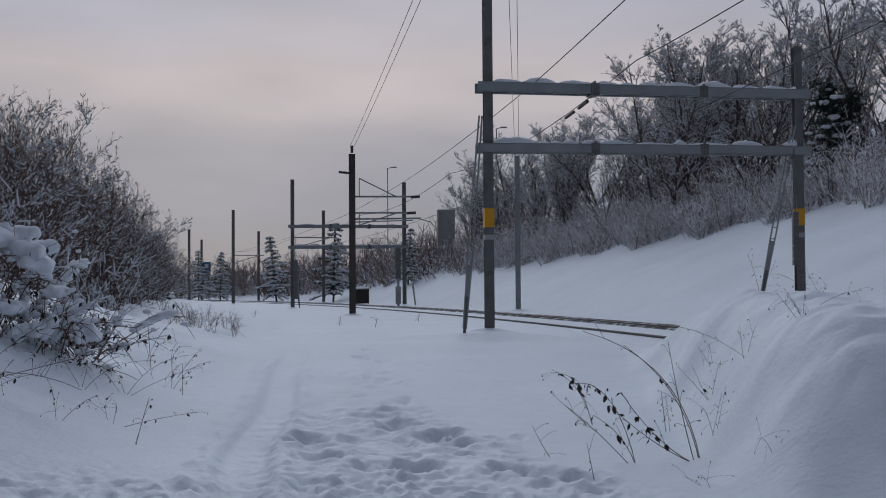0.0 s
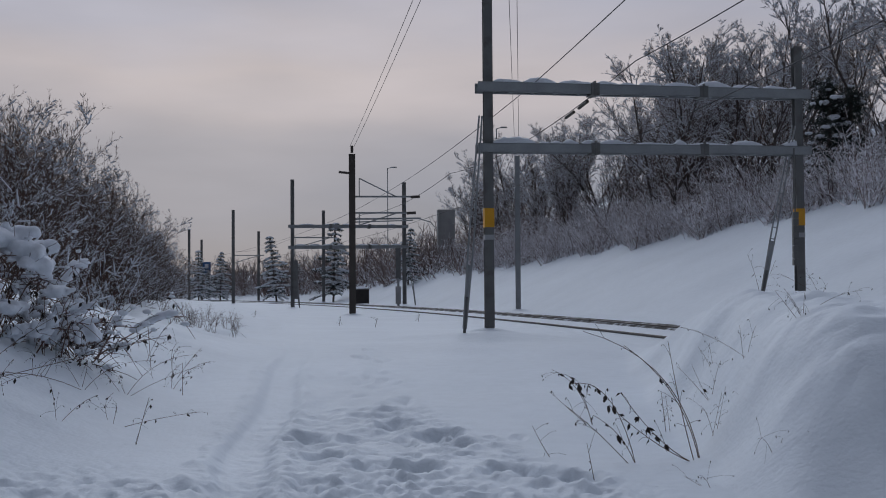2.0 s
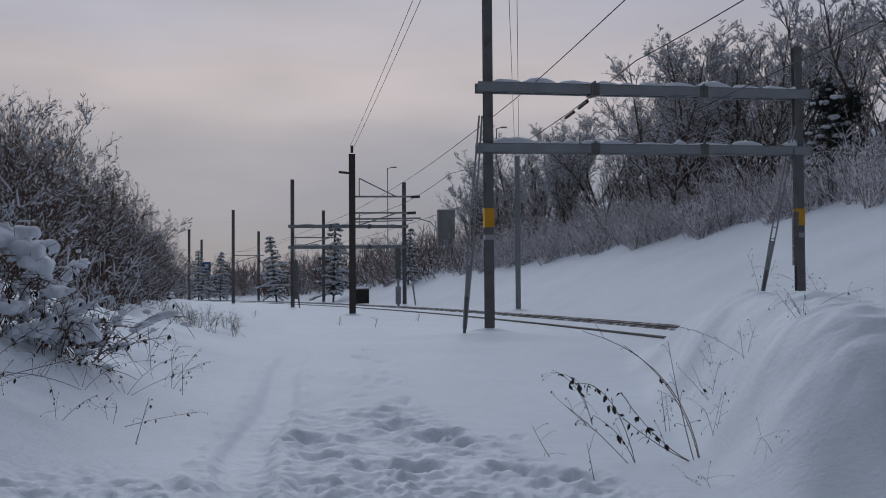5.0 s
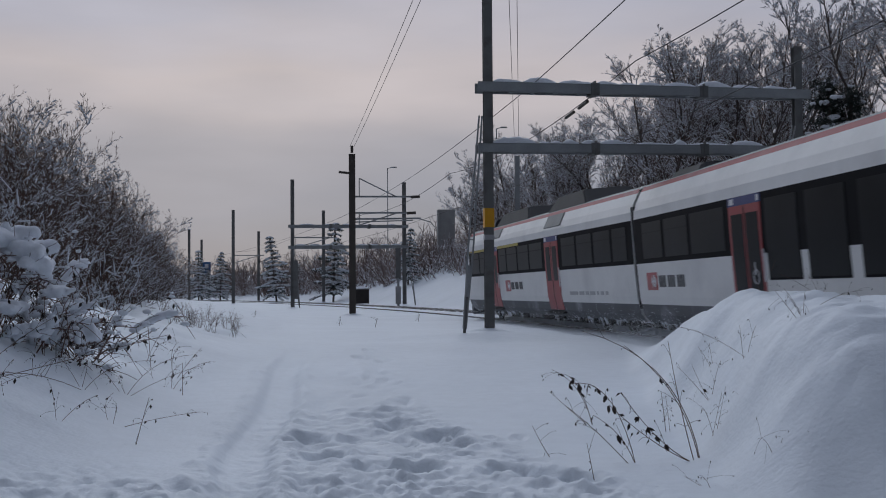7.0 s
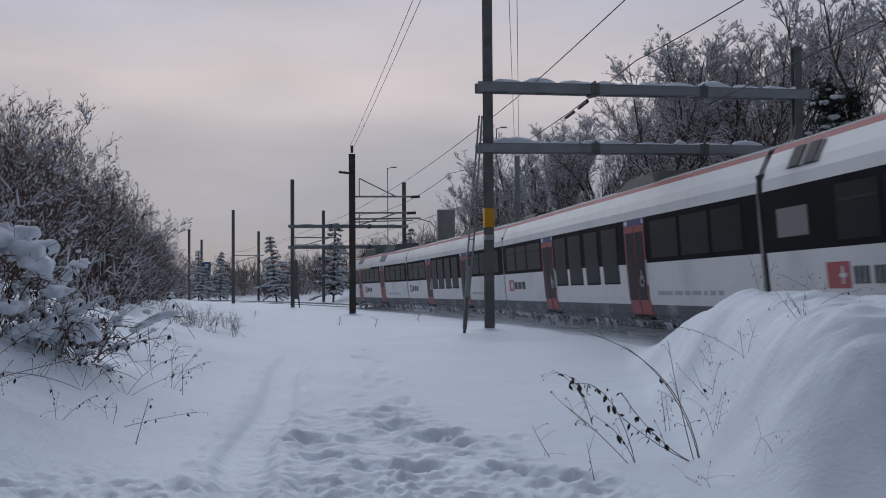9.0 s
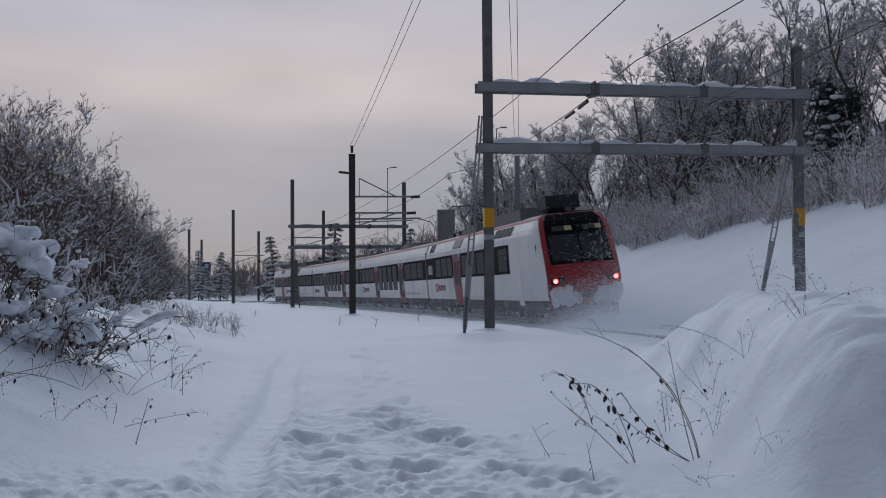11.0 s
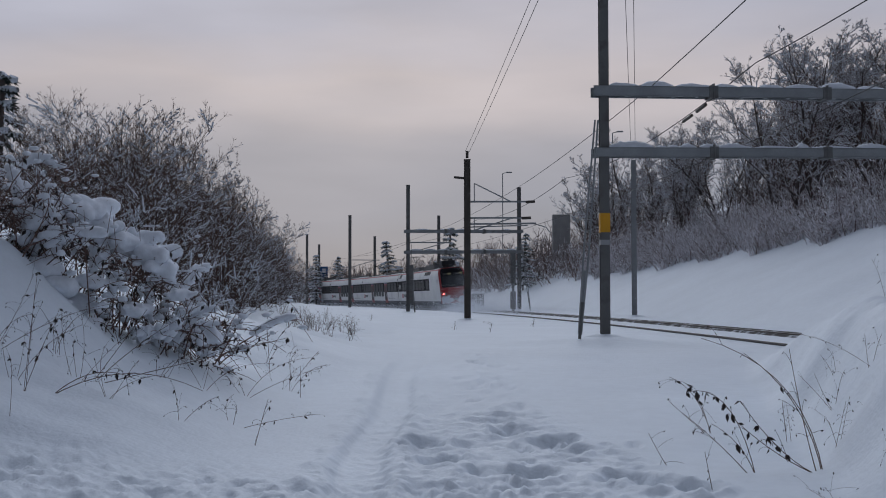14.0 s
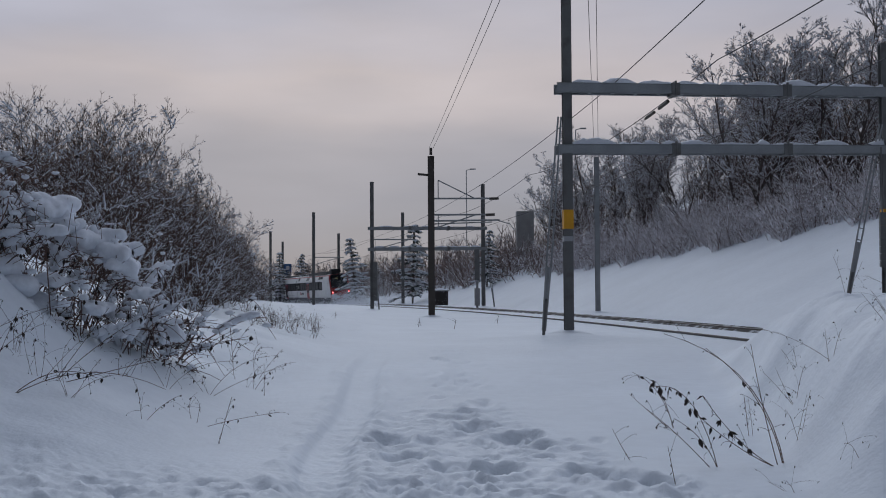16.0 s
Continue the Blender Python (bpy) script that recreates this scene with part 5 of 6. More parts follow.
# bare broadleaved trees on the cutting
trees = [plant("bare_tree", "bare broadleaved tree with snow along its branches", "tree", "trees on the cutting", np.random.RandomState(100 + k), 0.85, 0.020, BARK, TWIG,
               height=9.0, levels=[(1, 9, 1), (18, 5, 0.37), (7, 3, 0.44), (6, 2, 0.46), (5, 1, 0.55)], spread=0.47, lean=0.5, trunks=1 + k % 3, first=0.16, base_r=0.088, wiggle=0.13, upward=0.5, twig_r=1.0) for k in range(5)]
RIDGE_AT = [0.0, 0.015, 0.03, 0.08, 0.10, 0.13, 0.152, 0.17, 0.195, 0.22, 0.24, 0.255, 0.275, 0.30, 0.34, 0.42]
RIDGE_RISE = [0.03, 0.075, 0.12, 0.140, 0.145, 0.155, 0.168, 0.188, 0.218, 0.228, 0.215, 0.218, 0.25, 0.26, 0.265, 0.27]
TREE_H = crown_top(trees[0])
spots = []
for s0, u0, sz in ((16, 14, 1.15), (22, 14.5, 1.25), (27, 13.5, 1.1), (12, 19, 1.05), (6, 19, 1.0), (1, 17, 1.1), (33, 15, 0.95), (18, 19, 1.1), (9, 20, 1.1), (26, 20, 1.0), (38, 14.5, 0.9),
                   (44, 15, 0.95), (50, 14, 0.85), (41, 19, 1.0), (33, 22, 1.0), (57, 14, 0.85), (64, 15, 0.8), (72, 14, 0.72), (52, 20, 0.95), (66, 20, 0.85), (80, 15, 0.62), (-4, 18, 1.0), (3, 23, 1.1), (60, 25, 0.9), (47, 24, 1.0), (30, 17.5, 1.05), (20, 16.5, 0.9), (8, 27, 0.75), (35, 18, 1.0), (42, 17, 0.9), (48, 17.5, 0.9), (55, 17, 0.85), (28, 24, 1.1), (20, 23, 1.15), (61, 18, 0.85), (69, 17, 0.75), (76, 18, 0.7), (44, 29, 1.05), (75, 13, 0.72), (68, 13, 0.75), (46, 12.6, 0.9), (53, 12.2, 0.9), (58, 15.6, 0.9), (63, 12.4, 0.9), (71, 15.5, 0.9), (39, 12.8, 0.9), (33, 13.2, 0.9), (78, 12.0, 0.9), (30, 14.5, 1), (36, 15.5, 1), (24, 16, 1), (27, 18, 1), (14, 21, 1), (21, 20, 1), (40, 21, 1), (34, 19.5, 1), (46, 19, 1), (10, 22, 1)):
    x, y = spot(s0 + rng.normal(0, 0.8), u0 + rng.normal(0, 0.6))
    spots.append((x, y, float(np.clip(skyline(x, y, RIDGE_AT, RIDGE_RISE) / TREE_H * rng.uniform(0.86, 1.06), 0.3, 1.6))))
scatter(trees, spots, rng, True)

# dense bushes on the bank beside the path
shrubs = [plant("bare_shrub", "dense dark bare shrub dusted with snow", "shrub", "shrubs on the bank", np.random.RandomState(200 + k), 0.34, 0.021, BARK, TWIG, thick_levels=1,
                height=5.2, levels=[(1, 8, 1), (10, 4, 0.40), (7, 2, 0.5), (7, 1, 0.5)], spread=0.55, lean=1.3, trunks=9, first=0.04, base_r=0.022, wiggle=0.12, upward=0.65, twig_r=1.0) for k in range(3)]
birch = [plant("slender_tree", "slender upright bare tree with snow-lined twigs", "tree", "slender trees on the bank", np.random.RandomState(230 + k), 0.28, 0.019, BARK, TWIG, thick_levels=1,
               height=6.0, levels=[(1, 10, 1), (22, 5, 0.36), (5, 3, 0.42), (4, 1, 0.55)], spread=0.38, lean=0.5, trunks=3, first=0.1, base_r=0.030, wiggle=0.1, upward=0.8, twig_r=1.0) for k in range(2)]
spots, bspots = [], []
BANK_AT = [-0.50, -0.475, -0.465, -0.42, -0.39, -0.36, -0.34, -0.315, -0.297, -0.277, -0.257, -0.238, -0.226, -0.212]
BANK_RISE = [0.175, 0.18, 0.165, 0.165, 0.182, 0.188, 0.168, 0.15, 0.13, 0.106, 0.084, 0.064, 0.042, 0.015]
SHRUB_H, BIRCH_H = crown_top(shrubs[0]), crown_top(birch[0])
for d, px, sz, slim in ((25, 20, 0.80, 0), (27, 85, 0.72, 0), (29, -40, 0.95, 0), (31, 50, 0.95, 1), (31, 130, 0.62, 0), (34, 5, 1.12, 1), (35, 100, 0.85, 0), (34, 165, 0.62, 1), (38, 60, 1.2, 0), (38, 195, 0.58, 0),
                        (40, 150, 0.90, 1), (42, 20, 1.4, 1), (43, 225, 0.55, 0), (45, 110, 1.2, 0), (47, 185, 1.0, 1), (48, 250, 0.55, 0), (52, 215, 0.85, 0), (54, 160, 1.15, 0), (55, 265, 0.62, 0), (60, 240, 0.78, 0),
                        (62, 195, 1.1, 0), (66, 275, 0.60, 0), (70, 235, 0.95, 0), (74, 290, 0.55, 0), (82, 268, 0.75, 0), (86, 305, 0.50, 0), (95, 292, 0.62, 0), (22, -120, 0.72, 0), (26, -150, 0.8, 0), (30, -120, 0.95, 1),
                        (34, -190, 1.0, 0), (38, -90, 1.15, 0), (44, -150, 1.25, 0), (22, -60, 0.62, 0), (28, -210, 0.9, 0), (50, 60, 1.35, 0), (48, -30, 1.4, 0), (105, 315, 0.55, 0), (118, 322, 0.6, 0), (36, -10, 1.1, 0), (57, 120, 1.3, 0), (33, 75, 0.9, 0), (37, 135, 0.85, 0), (41, 180, 0.75, 0), (46, 215, 0.75, 0), (51, 238, 0.7, 0), (58, 258, 0.7, 0), (30, 20, 0.95, 0), (33, -60, 1.05, 0)):
    x, y = (px - 784) / 2138 * d, float(d)
    full = skyline(x, y, BANK_AT, BANK_RISE) / (BIRCH_H if slim else SHRUB_H)
    sz = sz * (0.86 if slim else 1.11)
    (bspots if slim else spots).append((x, y, float(np.clip(max(sz, 0.9 * full) if d >= 34 else sz, 0.3, max(full, 0.35)))))
scatter(shrubs, spots, rng, True)
scatter(birch, bspots, rng, True)

# lower bushes and young trees farther along the line, on its outer side
far_bush = [plant("frosted_bush", "frosted grey-brown bush beside the line", "bush", "bushes along the line", np.random.RandomState(260 + k), 0.45, 0.030, RED_TWIG, PALE_TWIG, thick_levels=1, snow_mat=FROST,
                  height=4.2, levels=[(1, 5, 1), (7, 3, 0.45), (6, 2, 0.5)], spread=0.5, lean=1.2, trunks=8, first=0.08, base_r=0.05, wiggle=0.14, upward=0.6, twig_r=2.6) for k in range(3)]
spots = []
for k in range(62):
    s0 = 62 + 150 * (k / 62) ** 1.1 + rng.normal(0, 1.5)
    u0 = np.interp(s0, [60, 88, 130, 215], [9.0, 7.2, 6.2, 6.0]) + abs(rng.normal(0, 4.5))
    x, y = spot(s0, u0)
    spots.append((x, y, rng.uniform(0.85, 1.4) * np.interp(s0, [60, 110, 215], [0.85, 1.15, 1.3])))
for k in range(14):  # behind the curve, both sides
    s0 = rng.uniform(190, 260)
    x, y = spot(s0, rng.uniform(-14, -7))
    spots.append((x, y, rng.uniform(0.8, 1.2)))
for k in range(46):  # undergrowth among the trees of the cutting
    s0 = rng.uniform(-12, 66)
    x, y = spot(s0, np.interp(s0, [-20, 18, 41, 66], [15.5, 14.2, 12.5, 10.5]) + 20 * rng.rand() ** 1.4)
    spots.append((x, y, rng.uniform(0.7, 1.15)))
scatter(far_bush, spots, rng)


def conifer(name, label, height, seed, whorls=15, snow=0.75):
    """A spruce: whorls of drooping boughs, each a fan of needle tufts with snow pads."""
    r = np.random.RandomState(seed)
    ob = thing(name, label, "conifer", "conifers")
    part("trunk", rods(((0, 0, -0.4), (0, 0, height * 0.97), 0.09), sides=6), BARK, ob)
    P0, P1, R0, R1, S0, S1, SR = [], [], [], [], [], [], []
    for w in range(whorls):
        f = (w + 0.4) / whorls
        z = height * (0.12 + 0.88 * f)
        n = r.randint(5, 9)
        for k in range(n):
            a = r.uniform(0, 6.28)
            L = height * 0.29 * (1 - f) ** 0.7 * r.uniform(0.35, 1.25) + 0.12
            droop = r.uniform(-0.35, 0.1)
            o = Vector((math.cos(a), math.sin(a), droop)).normalized()
            sd = Vector((-o.y, o.x, 0))
            m = max(3, int(L / 0.16))
            for i in range(m):
                q = Vector((0, 0, z)) + o * L * (i + 0.6) / m - Vector((0, 0, 0.12 * (i / m) ** 2))
                for j in range(5):
                    e = (o * r.uniform(0.2, 1) + sd * r.uniform(-1, 1) + Vector((0, 0, r.uniform(-0.7, 0.3)))).normalized() * r.uniform(0.12, 0.30)
                    P0.append(tuple(q)), P1.append(tuple(q + e)), R0.append(0.035), R1.append(0.012)
                if r.rand() < snow:
                    up = Vector((0, 0, 0.05))
                    S0.append(tuple(q + up - o * 0.1)), S1.append(tuple(q + up + o * 0.12 + sd * r.uniform(-0.1, 0.1))), SR.append(r.uniform(0.05, 0.13))
    V, F = spikes(np.array(P0), np.array(P1), np.array(R0) * 1.2)
    tagged(part("crown", mesh_of("crown", V, F, NEEDLE), parent=ob, label="dark green needled boughs"), kind="stuff")
    V, F = prisms(S0, S1, SR, np.array(SR) * 0.7, 5)
    tagged(part("snow", mesh_of("snow", V, F, SNOW_CLUMP), parent=ob, label="pads of snow on the boughs"), kind="stuff")
    return ob


cons = [conifer("snowy_conifer", "dark conifer carrying pads of snow", 6.5, 301 + k) for k in range(3)]
cspots = []
for d, px, sz in ((128, 590 - 784, 1.35), (150, 490 - 784, 1.3), (112, 722 - 784, 0.85), (190, 390 - 784, 1.2), (185, 352 - 784, 1.25), (200, 372 - 784, 0.8), (165, 530 - 784, 0.65), (44, -246 - 784, 1.4)):
    cspots.append((px / 2138 * d, float(d), sz))
scatter(cons, cspots, rng)


# ---- frosted thicket along the top of the snow slope ----
def thicket(name, label, n, s_range, width, hgt, mat, seed, r_stem, snow_amt):
    r = np.random.RandomState(seed)
    s = r.uniform(s_range[0], s_range[1], n)
    u = np.interp(s, [-20, 10, 18, 41, 88, 130, 215], [13.4, 12.6, 11.6, 9.8, 6.9, 6.0, 5.6]) + width * r.rand(n) ** 1.3 + 0.5 * np.sin(s * 0.9) + 0.3 * np.sin(s * 2.3)
    h = np.interp(s, _S, _H)
    x, y = np.interp(s, _S, _X) + u * np.cos(h), np.interp(s, _S, _Y) + u * np.sin(h)
    z = ground_z(x, y)
    H = hgt * r.uniform(0.45, 1.15, n) * (0.65 + 0.35 * waves(x, y, 5, seed))
    H = np.clip(H, 0.35, None)
    base = np.stack([x, y, z - 0.15], 1)
    lean = np.stack([r.normal(0, 0.42, n), r.normal(0, 0.42, n), np.ones(n)], 1)
    P0, P1, R0 = [], [], []
    p = base
    nodes = [p]
    for k in range(3):
        d = lean + r.normal(0, 0.16, (n, 3)) * (k + 1) / 2
        q = p + d * (H / 3)[:, None]
        P0.append(p), P1.append(q), R0.append(np.full(n, r_stem * (1 - 0.25 * k)))
        p = q
        nodes.append(q)
    for k in range(9):
        f = r.uniform(0.5, 2.95, n)
        i = f.astype(int)
        a = np.stack(nodes, 0)[i, np.arange(n)]
        b = np.stack(nodes, 0)[i + 1, np.arange(n)]
        q = a + (b - a) * (f - i)[:, None]
        d = np.stack([r.normal(0, 0.55, n), r.normal(0, 0.55, n), r.uniform(0.1, 1.0, n)], 1)
        P0.append(q), P1.append(q + d * (H * r.uniform(0.12, 0.28, n))[:, None]), R0.append(np.full(n, r_stem * 0.55))
    P0, P1, R0 = np.concatenate(P0), np.concatenate(P1), np.concatenate(R0)
    V, F = prisms(P0[:3 * n], P1[:3 * n], R0[:3 * n], R0[:3 * n] * 0.6, 3)
    W, G = spikes(P0[3 * n:], P1[3 * n:], R0[3 * n:])
    V, F = np.concatenate([V, W]), F.tolist() + (G + len(V)).tolist()
    ob = tagged(new(name, mesh_of(name, V, F, mat)), label, "thicket", kind="stuff")
    k = r.rand(len(P0)) < snow_amt
    lift = np.array([[0, 0, 1.0]]) * (R0[k] * 1.6)[:, None]
    rr = R0[k] * r.uniform(0.9, 2.7, k.sum())
    V, F = spikes(P0[k] + (P1[k] - P0[k]) * 0.2 + lift, P1[k] + (P1[k] - P0[k]) * 0.15 + lift, rr * 1.25)
    tagged(new("frost_on_twigs", mesh_of("frost_on_twigs", V, F, FROST)), "white frost and snow on thicket twigs", "frost", kind="stuff")
    return ob


thicket("thicket", "frosted grey-brown thicket along the slope's edge", 4600, (-16, 60), 5.0, 2.7, PALE_TWIG, 401, 0.018, 1.0)
thicket("thicket", "russet bushes behind the frosted thicket", 2000, (-16, 60), 9.0, 3.4, RED_TWIG, 402, 0.022, 0.6)
thicket("thicket", "frosted bushes following the line into the distance", 1800, (58, 215), 6.0, 3.0, PALE_TWIG, 403, 0.032, 0.45)


def bank_thicket():
    """Low tangled twigs at the foot of the bank's shrubs."""
    r = np.random.RandomState(440)
    n = 1500
    d = 22 + 75 * r.rand(n) ** 1.3
    px = np.interp(d, [20, 30, 45, 60, 80, 100], [-60, 190, 245, 275, 300, 318]) - r.rand(n) ** 1.5 * np.interp(d, [20, 100], [420, 90])
    x, y = (px - 784) / 2138 * d, d
    base = np.stack([x, y, ground_z(x, y) - 0.1], 1)
    H = r.uniform(0.6, 1.9, n)
    P0, P1, R0 = [], [], []
    p = base
    for k in range(3):
        q = p + np.stack([r.normal(0.05, 0.4, n), r.normal(0, 0.4, n), np.ones(n) * 0.9], 1) * (H / 3)[:, None]
        P0.append(p), P1.append(q), R0.append(np.full(n, 0.012))
        for j in range(4):
            e = np.stack([r.normal(0, 0.5, n), r.normal(0, 0.5, n), r.uniform(-0.1, 0.8, n)], 1) * (H * 0.28)[:, None]
            P0.append(q), P1.append(q + e), R0.append(np.full(n, 0.007))
        p = q
    P0, P1, R0 = (np.concatenate(a) for a in (P0, P1, R0))
    V, F = spikes(P0, P1, R0 * 1.1)
    tagged(new("undergrowth", mesh_of("undergrowth", V, F, TWIG)), "dark tangled undergrowth at the foot of shrubs", "undergrowth", kind="stuff")
    k = r.rand(len(P0)) < 0.22
    rr = r.uniform(0.012, 0.03, k.sum())
    up = np.array([[0, 0, 1.0]]) * (rr * 0.9)[:, None]
    V, F = prisms(P0[k] + up, P1[k] + up, rr, rr * 0.7, 4)
    tagged(new("snow_on_undergrowth", mesh_of("snow_on_undergrowth", V, F, SNOW_CLUMP)), "snow lying on the undergrowth", "snow", kind="stuff")


bank_thicket()


def loose_pine():
    """A broad ragged evergreen with heavy cushions of snow."""
    d = 54.0
    for px, z0, hgt, seed in ((1470, 4.4, 5.4, 7), (1508, 4.2, 4.4, 8)):
        r = np.random.RandomState(seed)
        x = (px - 784) / 2138 * d
        ob = thing("ragged_evergreen", "broad ragged evergreen under heavy snow cushions", "conifer", "conifers", pose(x, d, zat(x, d)))
        part("trunk", rods(((0, 0, -0.3), (0.1, 0, hgt * 0.95), 0.1)), BARK, ob)
        P0, P1, R0, V, F = [], [], [], [], []
        for k in range(70):
            f = r.rand()
            z = hgt * (0.12 + 0.86 * f)
            a, L = r.uniform(0, 6.28), r.uniform(0.5, 1.7) * (1.05 - 0.7 * f)
            o = np.array([math.cos(a), math.sin(a), r.uniform(-0.25, 0.35)])
            tip = np.array([0, 0, z]) + o * L
            P0.append((0, 0, z)), P1.append(tuple(tip)), R0.append(0.03)
            for j in range(46):
                q = np.array([0, 0, z]) + o * L * r.uniform(0.35, 1.1) + r.normal(0, 0.14, 3)
                e = r.normal(0, 0.14, 3)
                P0.append(tuple(q)), P1.append(tuple(q + e)), R0.append(0.02)
            if r.rand() < 0.7:
                v, fc = blob(r.uniform(0.07, 0.22), r.randint(9999), 9, 6)
                n0 = sum(len(w) for w in V)
                V.append(v * np.array([1.3, 1.0, 0.6]) + tip * np.array([0.85, 0.85, 1]) + np.array([0, 0, 0.16]))
                F += [[i + n0 for i in q] for q in fc]
        W, G = spikes(np.array(P0), np.array(P1), np.array(R0) * 1.2)
        tagged(part("crown", mesh_of("crown", W, G, NEEDLE), parent=ob, label="dark needled boughs"), kind="stuff")
        tagged(part("snow", mesh_of("snow", np.concatenate(V), F, SNOW_CLUMP, True), parent=ob, label="heavy cushions of snow"), kind="stuff")


loose_pine()


# ---- snow-laden bramble on the bank ----
def arc(a, b, rise, n=9, side=0.0):
    """Points of a stem that rises from a, bows over and ends at b."""
    a, b = np.array(a, float), np.array(b, float)
    f = np.linspace(0, 1, n)[:, None]
    mid = (a + b) / 2 + np.array([side, 0, rise])
    return (1 - f) ** 2 * a + 2 * f * (1 - f) * mid + f * f * b


def tube(points, r0, r1, sides=5):
    """One tapering skin along a stem."""
    n = len(points)
    d = np.gradient(points, axis=0)
    d /= np.linalg.norm(d, axis=1, keepdims=True) + 1e-9
    a = np.cross(d, np.array([0.31, 0.94, 0.14]))
    a /= np.linalg.norm(a, axis=1, keepdims=True) + 1e-9
    b = np.cross(d, a)
    r = np.linspace(r0, r1, n)[:, None]
    V = np.stack([points + (a * math.cos(w) + b * math.sin(w)) * r for w in (2 * math.pi * k / sides for k in range(sides))], 1).reshape(-1, 3)
    F = [[i * sides + k, i * sides + (k + 1) % sides, (i + 1) * sides + (k + 1) % sides, (i + 1) * sides + k] for i in range(n - 1) for k in range(sides)]
    return V, F


def join(pieces):
    V, F, n = [], [], 0
    for v, f in pieces:
        V.append(np.asarray(v))
        F += [[i + n for i in q] for q in (f if isinstance(f, list) else f.tolist())]
        n += len(v)
    return np.concatenate(V), F


def leaf(at, d, size, rng):
    """A curled withered leaf with a fold along its rib."""
    at, d = np.asarray(at), np.asarray(d, float)
    d = d / (np.linalg.norm(d) + 1e-9)
    s = np.cross(d, rng.normal(size=3))
    s /= np.linalg.norm(s) + 1e-9
    nrm = np.cross(s, d)
    V = [at, at + d * size * 0.45 + s * size * 0.24 + nrm * size * 0.08, at + d * size, at + d * size * 0.45 - s * size * 0.24 + nrm * size * 0.08, at + d * size * 0.5 - nrm * size * 0.03]
    return np.array(V), [[0, 1, 4], [1, 2, 4], [2, 3, 4], [3, 0, 4]]


